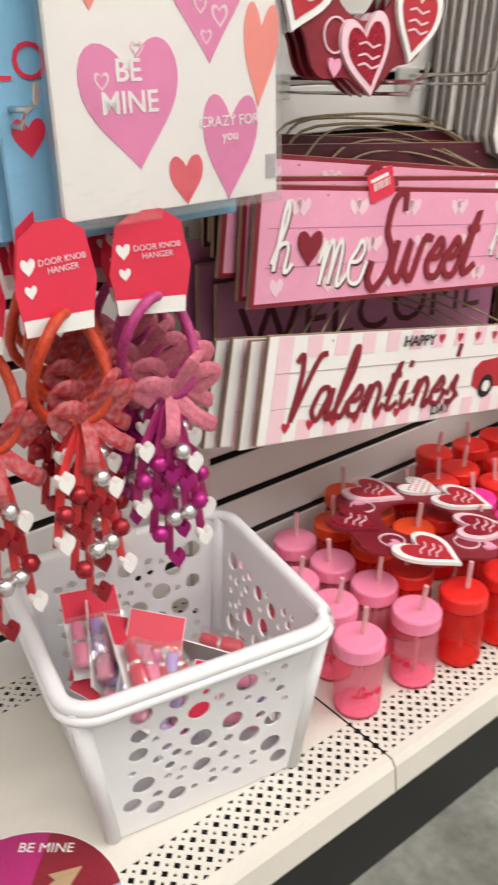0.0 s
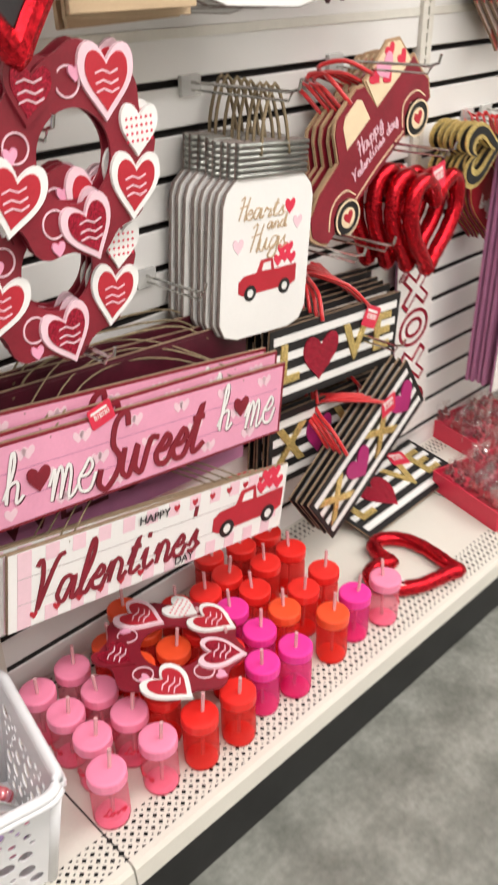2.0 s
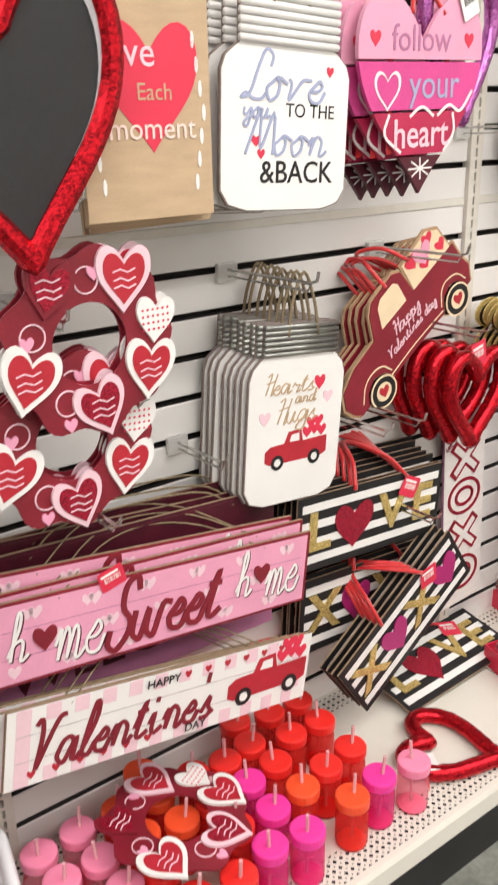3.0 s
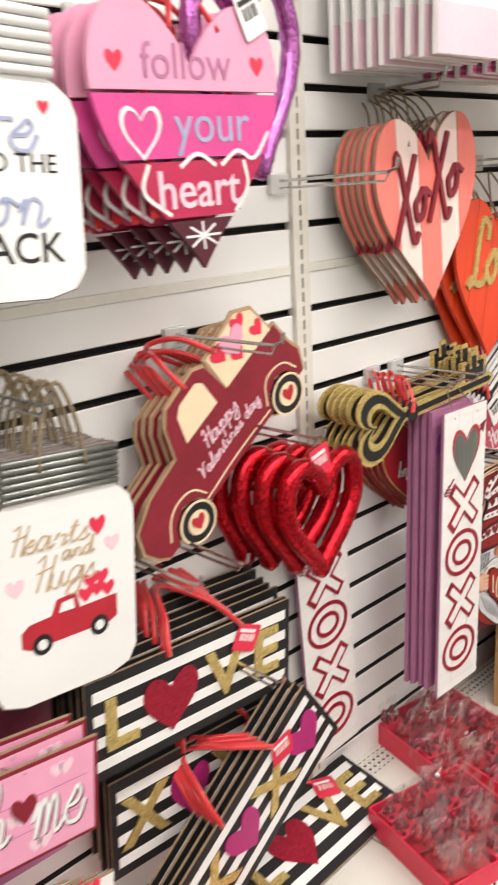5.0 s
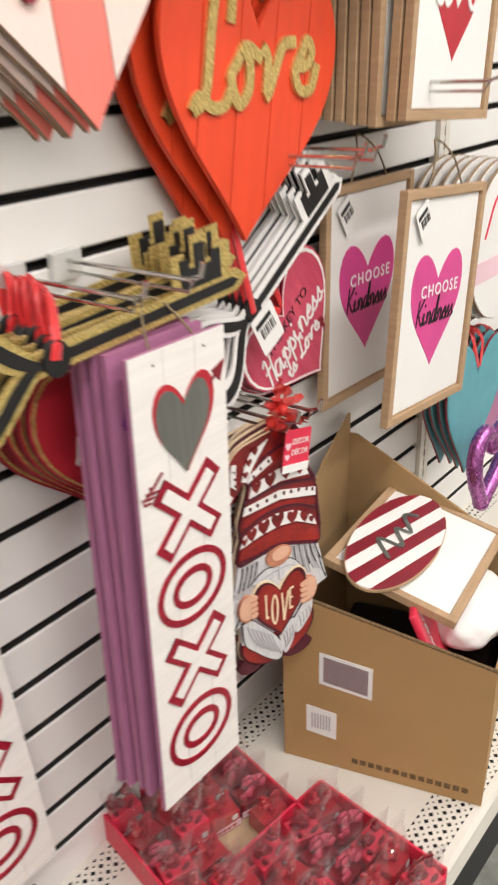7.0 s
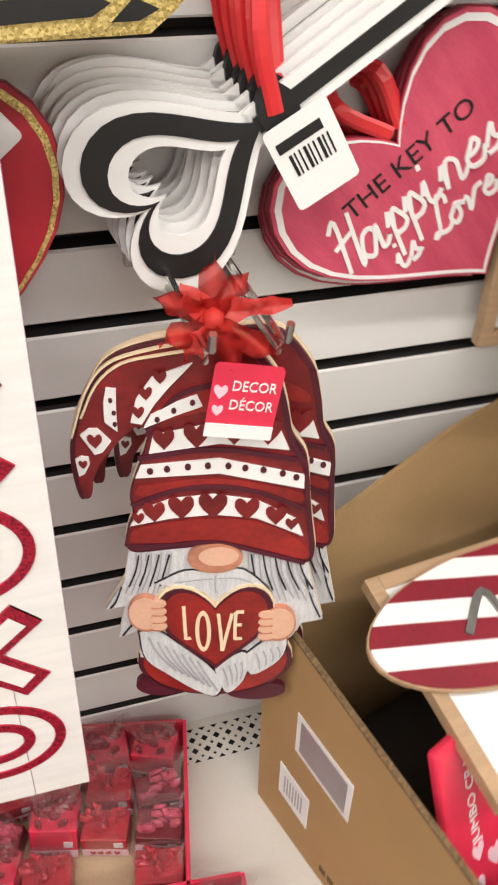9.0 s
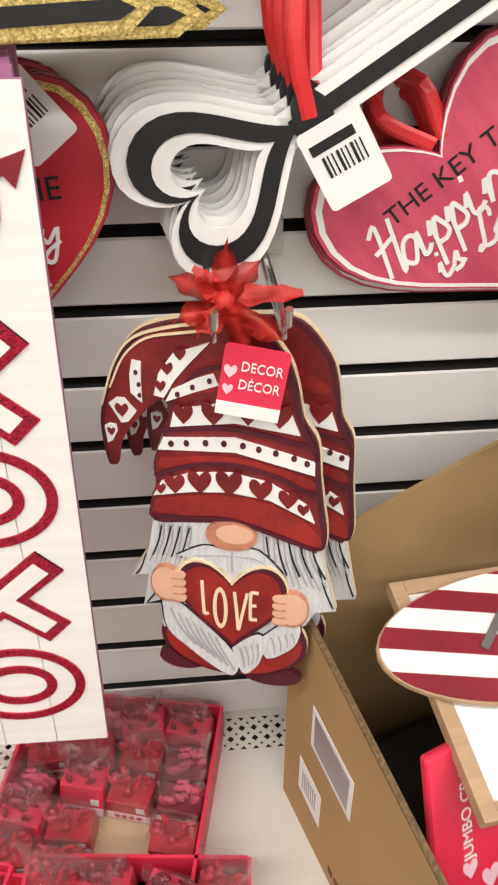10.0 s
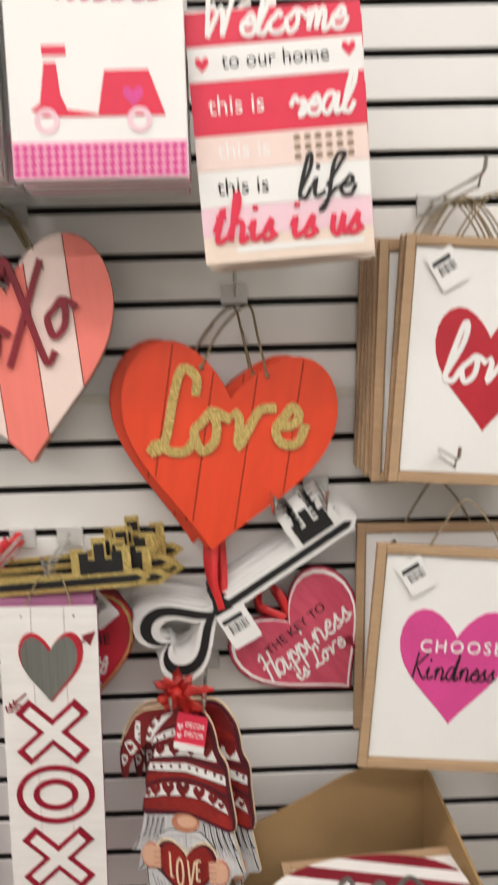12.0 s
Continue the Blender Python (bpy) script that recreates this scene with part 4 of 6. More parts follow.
# ---- gnome signs: one flat painted cut-out each ----
def gnome_sign(m):
    """Laid out on a drawing sheet whose middle is the nose, then scaled to the sign's size."""
    def d(pts):
        return [((x - 367) * .000315, (578 - y) * (.000438 if y < 578 else .000462)) for x, y in pts]

    def soft(pts, closed=True):
        q = [(x, z, 0) for x, z in d(pts)]
        line = spline(q + q[:1], 4)[:-1] if closed else spline(q, 4)
        return [(v.x, v.y) for v in line]

    def oval(x, y, w, h, n=24):
        return d([(x + w / 2 * math.cos(2 * math.pi * i / n), y - h / 2 * math.sin(2 * math.pi * i / n)) for i in range(n)])

    def grow(pts, k):
        cx, cz = sum(p[0] for p in pts) / len(pts), sum(p[1] for p in pts) / len(pts)
        return [(cx + (x - cx) * k, cz + (z - cz) * k) for x, z in pts]

    hat = soft([(138, 548), (152, 500), (166, 470), (164, 420), (196, 350), (214, 300), (196, 276), (165, 290), (112, 335), (76, 380), (62, 428), (42, 428), (33, 350), (50, 280), (90, 212), (132, 162),
                (200, 135), (320, 118), (420, 118), (500, 178), (530, 235), (548, 300), (586, 350), (598, 430), (612, 500), (624, 570), (604, 600), (520, 582), (440, 562), (367, 553), (250, 560), (165, 566)])
    hair = d([(150, 555), (128, 640), (70, 712), (122, 704), (98, 790), (152, 772), (152, 850), (260, 860), (470, 860), (580, 800), (606, 762), (664, 752), (640, 690), (604, 590), (480, 560), (300, 545)])
    robe = oval(365, 872, 446, 214, 36)
    bm = bmesh.new()
    names = []

    def layer(material, fn):
        start = len(bm.faces)
        fn()
        bm.faces.ensure_lookup_table()
        if material not in names:
            names.append(material)
        for f in bm.faces[start:]:
            f.material_index = names.index(material)

    def lines(material, rows, w, y0, y1):
        layer(material, lambda: [stroke(bm, soft(r, False), w, y0, y1) for r in rows])

    def spots(shape, places, y):
        for x, z, k in places:
            (cx, cz), = d([(x, z)])
            slab(bm, heart(k * .00036, k * .00042, cx, cz, 0, 18) if shape == "h" else ell(k * .00032, k * .00042, cx, cz, 8), y, y + .0008)

    # board with its pale cut edge, feet, robe, hair
    layer("cream", lambda: (slab(bm, grow(hat, 1.012), .003, .008), slab(bm, grow(robe, 1.012), .004, .008), slab(bm, grow(hair, 1.006), .0035, .008)))
    layer("maroon", lambda: (slab(bm, oval(205, 945, 150, 66), .001, .008), slab(bm, oval(486, 972, 178, 56), .001, .008)))
    layer("maroon", lambda: slab(bm, robe, .001, .005))
    layer("brim", lambda: slab(bm, grow(robe, .93), -.0002, .002))
    layer("beard", lambda: slab(bm, hair, -.001, .004))
    layer("maroon", lambda: slab(bm, hat, -.0015, .003))
    layer("knit", lambda: slab(bm, grow(hat, .955), -.0026, -.001))
    # folds of the hat
    layer("brim", lambda: slab(bm, soft([(152, 535), (170, 505), (260, 490), (365, 482), (470, 492), (560, 525), (606, 566), (596, 588), (480, 558), (360, 534), (240, 540)]), -.0034, -.002))
    layer("brim", lambda: (slab(bm, soft([(185, 405), (380, 392), (570, 424), (560, 448), (370, 412), (190, 428)]), -.0034, -.002), slab(bm, soft([(230, 250), (320, 200), (400, 205), (490, 230), (500, 255), (380, 248), (240, 270)]), -.0034, -.002)))
    lines("maroon", [[(150, 548), (260, 545), (367, 540), (480, 566), (600, 596)], [(166, 450), (260, 418), (370, 408), (480, 424), (585, 462)], [(190, 345), (370, 328), (560, 352)], [(505, 190), (528, 250), (545, 310), (582, 365)], [(215, 300), (240, 262), (300, 215), (400, 195)], [(586, 380), (596, 450), (612, 540)]], .0042, -.0038, -.002)
    lines("cream", [[(44, 300), (88, 210), (140, 160), (230, 136), (330, 122)], [(70, 262), (112, 198), (170, 160), (250, 146), (330, 136)]], .0016, -.0042, -.002)
    # knitted bands with hearts and dots
    for top, low in (([(182, 460), (262, 434), (365, 426), (470, 441), (570, 487)], [(590, 527), (470, 481), (365, 471), (262, 478), (158, 495)]),
                     ([(195, 360), (380, 347), (582, 386)], [(583, 415), (380, 378), (180, 386)]),
                     ([(228, 297), (380, 272), (520, 290)], [(542, 330), (380, 315), (216, 334)]),
                     ([(226, 256), (280, 232), (330, 218)], [(342, 240), (280, 258), (208, 282)]),
                     ([(180, 270), (196, 225), (232, 186), (322, 160)], [(268, 205), (235, 236), (205, 274)]),
                     ([(122, 268), (124, 230), (132, 204)], [(154, 206), (150, 250), (149, 288)]),
                     ([(64, 294), (84, 282), (104, 282)], [(132, 308), (110, 330), (92, 334)]),
                     ([(46, 344), (60, 338), (76, 340)], [(78, 354), (64, 374), (50, 380)])):
        layer("white", lambda: slab(bm, d(top + low), -.0046, -.002))
    layer("knit", lambda: spots("h", [(180, 476, 26), (219, 462, 48), (286, 453, 56), (363, 450, 62), (446, 459, 54), (518, 475, 46), (558, 496, 28), (252, 304, 44), (327, 298, 52), (413, 291, 54), (491, 293, 52),
                                                  (251, 184, 26), (218, 214, 26), (199, 250, 24), (96, 306, 30), (63, 354, 18)], -.0054))
    layer("maroon", lambda: spots("d", [(216, 370, 15), (256, 366, 15), (305, 362, 15), (352, 360, 15), (400, 361, 15), (440, 366, 15), (483, 371, 15), (529, 379, 15), (562, 388, 15), (240, 264, 12), (278, 247, 12), (320, 232, 12), (140, 226, 10), (145, 250, 10), (145, 272, 10)], -.0054))
    # hair strands, beard tufts, moustache
    lines("greytext", [[(165 + 13 * i, 568), (160 + 12.5 * i, 610), (128 + 14 * i, 668 + 4 * (i % 3))] for i in range(8)] + [[(452 + 14 * i, 572 + 2 * i), (458 + 14.5 * i, 630), (470 + 18 * i, 690 + 5 * (i % 3))] for i in range(10)], .0011, -.0018, -.0008)
    lines("black", [[(172 + 26 * i, 572), (160 + 25 * i, 612), (140 + 27 * i, 650)] for i in range(4)] + [[(460 + 30 * i, 576), (470 + 32 * i, 625), (484 + 36 * i, 668)] for i in range(5)] + [[(606, 640), (630, 700), (655, 744)], [(120, 650), (100, 690), (84, 706)], [(150, 740), (126, 765), (110, 782)]], .0013, -.0020, -.0008)
    tufts = (soft([(156, 772), (168, 850), (232, 902), (300, 948), (362, 972), (382, 930), (340, 872), (250, 800), (200, 768)]), soft([(362, 880), (380, 935), (402, 962), (440, 932), (455, 900), (470, 868), (440, 838)]), soft([(450, 846), (470, 905), (548, 862), (566, 802), (520, 796)]))
    for n, tuft in enumerate(tufts):
        layer("black", lambda: slab(bm, grow(tuft, 1.05), -.0024 - .0003 * n, -.0008))
        layer("beard", lambda: slab(bm, tuft, -.0032 - .0003 * n, -.0008))
    lines("greytext", [[(180 + 22 * i, 785 + 12 * i), (205 + 22 * i, 836 + 11 * i), (250 + 20 * i, 886 + 11 * i)] for i in range(7)] + [[(385 + 18 * i, 880 - 6 * i), (396 + 16 * i, 910 - 6 * i), (402 + 12 * i, 940 - 8 * i)] for i in range(4)] + [[(480 + 20 * i, 838 - 6 * i), (490 + 20 * i, 862 - 8 * i), (492 + 19 * i, 888 - 12 * i)] for i in range(4)], .0013, -.0044, -.001)
    stache = soft([(212, 642), (290, 612), (367, 618), (440, 612), (512, 672), (440, 664), (367, 672), (300, 656)])
    layer("black", lambda: slab(bm, grow(stache, 1.04), -.0026, -.0008))
    layer("beard", lambda: slab(bm, stache, -.0034, -.0008))
    lines("greytext", [[(367, 622), (366, 645), (368, 666)], [(260, 638), (320, 632), (360, 630)], [(374, 630), (430, 632), (480, 652)]], .0012, -.004, -.001)
    layer("nose", lambda: slab(bm, oval(367, 578, 142, 72), -.0052, -.001))
    layer("skin", lambda: slab(bm, oval(376, 572, 104, 46), -.0058, -.005))
    # the heart, its word and the hands that hold it
    (hx, hz), = d([(366, 766)])
    layer("cream", lambda: slab(bm, heart(.102, .109, hx, hz + .0016, 0, 44), -.0048, -.001))
    layer("maroon", lambda: slab(bm, heart(.100, .106, hx, hz, 0, 44), -.0054, -.001))
    layer("brim", lambda: slab(bm, heart(.090, .094, hx, hz + .001, 0, 44), -.0060, -.001))
    lines("cream", [[(281, 694), (282, 740), (284, 786)], [(284, 786), (298, 783)], [(374, 716), (380, 770), (384, 822)], [(412, 716), (398, 770), (385, 822)], [(422, 712), (420, 750), (420, 790)], [(422, 714), (444, 714)], [(421, 750), (438, 749)], [(420, 789), (440, 788)]], .0030, -.0068, -.0055)
    layer("cream", lambda: ringslab(bm, oval(332, 766, 44, 114, 20), oval(332, 766, 22, 92, 20), -.0068, -.0055))
    for x, y, sx in ((178, 716, 1), (540, 752, -1)):
        layer("nose", lambda: slab(bm, oval(x, y, 96, 94), -.0064, -.001))
        layer("skin", lambda: slab(bm, oval(x, y - 3, 88, 84), -.0070, -.001))
        for i in range(4):
            layer("skin", lambda: slab(bm, oval(x + sx * 34, y - 30 + 20 * i, 46, 19, 14), -.0076 - .0001 * i, -.001))
            layer("nose", lambda: slab(bm, oval(x + sx * 34, y - 20 + 20 * i, 34, 3, 10), -.0082, -.006))
    bmesh.ops.recalc_face_normals(bm, faces=bm.faces)
    me = bpy.data.meshes.new("gnome_sign")
    bm.to_mesh(me)
    bm.free()
    for n in names:
        me.materials.append(M[n])
    ob = new("gnome_sign", me)
    ob.matrix_basis = m
    return tagged(ob, "flat painted wooden gnome sign in red hat", "wall sign", "gnome signs")


gn = gnome_sign(pose(.468, -.160, .628, 0, 0, -14) @ Matrix.Diagonal((1.02, 1, 1.03, 1)))
for x, y, z, turn in ((.499, -.128, .612, 3), (.486, -.104, .598, -2)):
    g2 = gn.copy()
    scene.collection.objects.link(g2)
    g2.matrix_basis = pose(x, y, z, 0, turn, -14) @ Matrix.Diagonal((1.02, 1, 1.03, 1))
bow = thing("tulle_bow", pose(.464, -.165, .858), "sheer red tulle bow tied on the gnome sign", "bow", "tulle bows")
rnd = random.Random(17)
for i in range(9):
    a = radians(40 * i + rnd.uniform(-14, 14))
    far = rnd.uniform(.034, .062)

    def ruffle(bm):
        rows = []
        for k in range(9):
            u = k / 8
            half = .0015 + .008 * math.sin(math.pi * min(u * 1.15, 1)) ** .7
            wave = .006 * math.sin(9 * u + i)
            c, n = (far * u * math.cos(a), far * u * math.sin(a) * .8), (-math.sin(a), math.cos(a))
            rows.append([bm.verts.new((c[0] + n[0] * half * q, -.004 - .0015 * i + wave * q, c[1] + n[1] * half * q)) for q in (-1, 0, 1)])
        for r, q in zip(rows, rows[1:]):
            for k in range(2):
                bm.faces.new((r[k], r[k + 1], q[k + 1], q[k]))
        bmesh.ops.solidify(bm, geom=bm.faces[:], thickness=.0005)
    P("loop", "tulle", bow, ruffle, smooth=True)
P("knot", "tulle", bow, lambda bm: lathe(bm, [(.003, -.007), (.007, -.003), (.007, .003), (.003, .007)], 0, -.012, 10), smooth=True)
gt = thing("red_hang_tag", pose(.483, -.186, .797, 0, 9, -10) @ Matrix.Diagonal((.88, 1, 1.1, 1)), "red card decor hang tag with pink hearts", "tag", "hang tags")
P("card", "crimson", gt, lambda bm: slab(bm, rrect(.055, .052, .004), 0, .001))
P("stripe", "white", gt, lambda bm: slab(bm, rect(.055, .010, 0, -.024), -.0012, .0002))
each("printed_heart", "palepink", gt, [(-.02, .005, .011, .010, 0), (-.02, -.009, .009, .008, 0)], -.0008, 0)
letters("printed_word", "DECOR", .0105, "white", gt, .006, -.0002, .010)
letters("printed_word", "DÉCOR", .0105, "white", gt, .006, -.0002, -.004)


# ---- framed prints ----
def framed(m, label, group, put, w=.262, h=.354):
    s = thing("framed_print", m, label, "framed print", group)
    P("backing", "kraft", s, lambda bm: slab(bm, rect(w - .004, h - .004), .004, .008))
    P("sheet", "white", s, lambda bm: slab(bm, rect(w - .02, h - .02), .002, .004))
    for a in range(4):
        def go(bm):
            if a < 2:
                sx = -1 if a == 0 else 1
                box(bm, sx * w / 2 - .007, sx * w / 2 + .007, -.004, .010, -h / 2 - .007, h / 2 + .007, .001)
            else:
                sz = -1 if a == 2 else 1
                box(bm, -w / 2 + .007, w / 2 - .007, -.0035, .0095, sz * h / 2 - .007, sz * h / 2 + .007, .001)
        P("frame_rail", "wood", s, go)
    put(s)
    twine(s, [(-.06, .004, h / 2), (-.03, .012, h / 2 + .05), (0, .03, h / 2 + .075), (.03, .012, h / 2 + .05), (.06, .004, h / 2)], .0016)
    price_tag(s, -.075, -.004, h / 2 - .04, 35, .042, .055)
    return s


def kind_put(s):
    P("printed_heart", "hotpink", s, lambda bm: slab(bm, heart(.178, .19, 0, -.012), .0012, .002))
    letters("printed_word", "CHOOSE", .028, "white", s, .008, .0008, .022, space=1.25, bold=.0003)
    P("script_word", "black", s, lambda bm: script(bm, "Kindness", .0, -.012, .135, .0026, .0002, .0012, tall=1.5), "black script word")


def love_put(s):
    P("printed_heart", "red", s, lambda bm: slab(bm, heart(.165, .185, 0, -.01), .0012, .002))
    P("script_word", "white", s, lambda bm: script(bm, "love", .0, .01, .13, .008, .0002, .0012, tall=1.3), "white script word")


k1 = framed(pose(.898, -.172, .892, 0, 5, 0), "white choose kindness print in wooden frame", "kindness prints", kind_put)
k2 = framed(pose(.900, -.040, .895, 0, 1, 0), "white choose kindness print in wooden frame", "kindness prints", kind_put)
l1 = framed(pose(.946, -.152, 1.353, 0, 4, 0), "white love heart print in wooden frame", "love prints", love_put)
behind(l1, 1, .0175, (-.004, .003), .8, 71)


def favourite_put(s):
    P("printed_heart", "purplep", s, lambda bm: slab(bm, heart(.165, .185, 0, -.01), .0012, .002))
    letters("printed_word", "FAVORITE", .032, "black", s, .0, .0006, .012, bold=.0003)


fv = framed(pose(.920, -.115, 1.350, 0, 2, 0), "white favorite print with purple heart in frame", "favorite prints", favourite_put)
behind(fv, 5, .017, (-.003, .002), .8, 72)


# ---- top row ----
tw = thing("scooter_towel", pose(.402, -.275, 1.775), "white towel pack printed with red scooter", "towel pack", "scooter packs")
P("pack", "white", tw, lambda bm: box(bm, -.112, .112, 0, .010, -.162, .162, .002))
P("check_band", "pink", tw, lambda bm: box(bm, -.111, .111, -.001, .0, -.160, -.115))
P("check_pattern", "hotpink", tw, lambda bm: [slab(bm, [(x, z - .005), (x + .005, z), (x, z + .005), (x - .005, z)], -.0016, -.001) for i in range(22) for j in range(4) for x, z in [(-.105 + .01 * i, -.153 + .010 * j)]])
P("scooter_body", "crimson", tw, lambda bm: (slab(bm, [(-.065, -.02), (-.05, -.02), (-.045, -.075), (.0, -.082), (.01, -.03), (.065, -.03), (.085, -.085), (-.075, -.085)], -.001, 0), slab(bm, [(-.085, -.078), (-.05, -.05), (-.035, -.085)], -.0012, 0), slab(bm, rect(.03, .012, -.052, -.006), -.001, 0)))
P("scooter_wheel", "palepink", tw, lambda bm: [ringslab(bm, ell(.032, .032, x, -.09, 18), ell(.018, .018, x, -.09, 18), -.0016, 0) for x in (-.065, .052)])
P("scooter_heart", "hotpink", tw, lambda bm: slab(bm, heart(.026, .024, .045, -.062), -.0018, -.001))
P("script_word", "hotpink", tw, lambda bm: script(bm, "kisses", .02, .075, .14, .004, -.001, 0))
behind(tw, 8, .026, (-.001, 0), .6, 81)
t2 = thing("towel_pack", pose(.16, -.25, 1.79), "pink checked towel pack hanging on a peg", "towel pack", "pink packs")
P("pack", "white", t2, lambda bm: box(bm, -.10, .10, 0, .010, -.165, .165, .002))
P("band", "palepink", t2, lambda bm: box(bm, -.099, .099, -.001, 0, -.163, -.09))
behind(t2, 8, .026, (0, 0), .8, 82)

# hanging word sign: cut-out rows on boards
ts = thing("word_sign", pose(.633, -.25, 1.695, 0, -3.5, 0), "tall red and white family word sign", "wall sign", "word signs")
for z0, z1, face in ((.088, .130, "crimson"), (.045, .088, "white"), (-.022, .045, "crimson"), (-.066, -.022, "blush"), (-.112, -.066, "white"), (-.150, -.112, "palepink"), (-.185, -.150, "beige")):
    P("row_board", face, ts, lambda bm: box(bm, -.113, .113, 0, .004, z0 + .0004, z1 - .0004))
P("cutout_word", "white", ts, lambda bm: script(bm, "Welcome", .0, .122, .19, .006, -.0012, 0, tall=1.2), "white cut-out script word")
P("backing_board", "beige", ts, lambda bm: box(bm, -.111, .111, .004, .009, -.185, .128))
letters("printed_word", "to our home", .027, "black", ts, .0, -.0002, .068)
each("printed_heart", "crimson", ts, [(-.095, .066, .018, .018, 0), (.095, .072, .018, .018, 0)], -.0008, 0)
letters("printed_word", "this is", .032, "white", ts, -.055, -.0002, .014)
P("script_word", "white", ts, lambda bm: script(bm, "real", .055, .018, .085, .006, -.0012, 0, tall=1.2), "white script word")
letters("printed_word", "this is", .030, "white", ts, -.05, -.0002, -.042)
letters("printed_word", "this is", .030, "black", ts, -.055, -.0002, -.088)
P("script_word", "black", ts, lambda bm: script(bm, "life", .055, -.085, .075, .005, -.0012, 0, tall=1.2), "black script word")
P("leopard_print", "mdf", ts, lambda bm: [slab(bm, ell(.010, .008, .02 + .014 * (i % 6), -.056 + .012 * (i // 6), 8), -.0008, 0) for i in range(18)])
P("cutout_word", "crimson", ts, lambda bm: script(bm, "this is us", .0, -.132, .20, .007, -.002, 0, tall=1.4), "red cut-out script words")
P("printed_line", "white", ts, lambda bm: slab(bm, rect(.17, .008, .015, -.168), -.0006, 0))
behind(ts, 3, .03, (.004, -.003), 1, 83)

# wooden each-moment board and chalk heart
em = thing("wooden_sign", pose(-.952, -.235, 1.485, 0, 0, 1), "natural wooden sign with red love heart", "wall sign", "wooden signs")
P("board", "kraft", em, lambda bm: box(bm, -.10, .10, 0, .008, -.135, .15, .001))
P("printed_heart", "crimson", em, lambda bm: slab(bm, heart(.15, .16, .005, .03), -.001, 0))
letters("printed_word", "love", .052, "palepink", em, -.03, -.0012, .072)
letters("printed_word", "Each", .03, "kraft", em, .01, -.0012, .025)
letters("printed_word", "moment", .04, "blush", em, .005, -.0012, -.02)
P("leaf_sprig", "white", em, lambda bm: [slab(bm, ell(.006, .022, sx * (.088 - .005 * abs(i - 3)), -.09 + .03 * i, 8), -.001, 0) for sx in (-1, 1) for i in range(7)])
behind(em, 3, .02, (.006, -.006), 2.5, 84)
ch = thing("chalk_heart", pose(-1.155, -.265, 1.485, 0, -3, 2), "black chalkboard heart with red tinsel edge", "chalkboard", "chalk hearts")
P("chalk_face", "chalk", ch, lambda bm: slab(bm, heart(.25, .30, n=56), -.002, .004))
P("silver_rim", "silverp", ch, lambda bm: ringslab(bm, heart(.265, .315, n=56), heart(.248, .298, n=56), -.004, .003))
P("tinsel_edge", "tinsel", ch, lambda bm: tube(bm, [(x, 0, z) for x, z in heart(.29, .345, n=56)], .016, 9, True))


# ---- wreaths ----
def wreath(m, label):
    s = thing("heart_wreath", m, label, "wreath", "heart wreaths")
    n = 72
    out = [((.128 + .008 * math.cos(9 * 2 * math.pi * i / n)) * math.cos(2 * math.pi * i / n), (.128 + .008 * math.cos(9 * 2 * math.pi * i / n)) * math.sin(2 * math.pi * i / n)) for i in range(n)]
    inn = [(.058 * math.cos(2 * math.pi * i / n), .058 * math.sin(2 * math.pi * i / n)) for i in range(n)]
    P("ring", "deepred", s, lambda bm: ringslab(bm, out, inn, 0, .004))
    for i, (a, r, k, rim, core) in enumerate(((55, .10, .088, "palepink", "red"), (-30, .105, .085, "white", "red"), (-85, .095, .082, "palepink", "redglit"), (200, .105, .088, "white", "red"), (125, .10, .075, "deepred", "redglit"))):
        x, z = r * math.cos(radians(a)), r * math.sin(radians(a))
        h = P("heart_rim", rim, s, lambda bm: slab(bm, heart(k, k * 1.06, x, z, (a % 40) - 20), -.005, .0), "pink or white wooden heart edge")
        P("heart_centre", core, h, lambda bm: slab(bm, heart(k * .76, k * .8, x, z + .001, (a % 40) - 20), -.0062, -.005))
        P("scribble", "palepink", h, lambda bm: [stroke(bm, [(x - .018, z + dz), (x - .006, z + dz + .003), (x + .006, z + dz - .002), (x + .018, z + dz + .002)], .0022, -.0068, -.0062) for dz in (.012, .0, -.010)])
    hd = P("dotted_heart", "white", s, lambda bm: slab(bm, heart(.064, .066, .105, .018, -8), -.005, 0))
    P("dots", "crimson", hd, lambda bm: [slab(bm, ell(.004, .004, .105 + (i - 2.5) * .0085, .02 + (j - 1.5) * .0095, 6), -.0056, -.005) for i in range(6) for j in range(4)])
    for a in (90, 165, 240):
        x, z = .088 * math.cos(radians(a)), .088 * math.sin(radians(a))
        P("round_badge", "palepink", s, lambda bm: ringslab(bm, ell(.038, .038, x, z, 20), ell(.034, .034, x, z, 20), -.002, 0))
        P("small_heart", "pink", s, lambda bm: slab(bm, heart(.02, .02, x * 1.25 + .012, z * 1.25 - .014), -.003, 0))
    return s


w1 = wreath(pose(-1.06, -.225, 1.19, 0, 0, 3), "red heart wreath with white edged hearts")
behind(w1, 1, .02, (.004, .0), 2, 91)
w2 = wreath(pose(-1.09, -.20, 1.045, 0, 5, 3), "red heart wreath hanging lower on a peg")
behind(w2, 2, .02, (.004, -.002), 3, 92)
w3 = wreath(pose(-.985, -.245, .318, -88, 4, 30), "red heart wreath lying on the drinking jars")

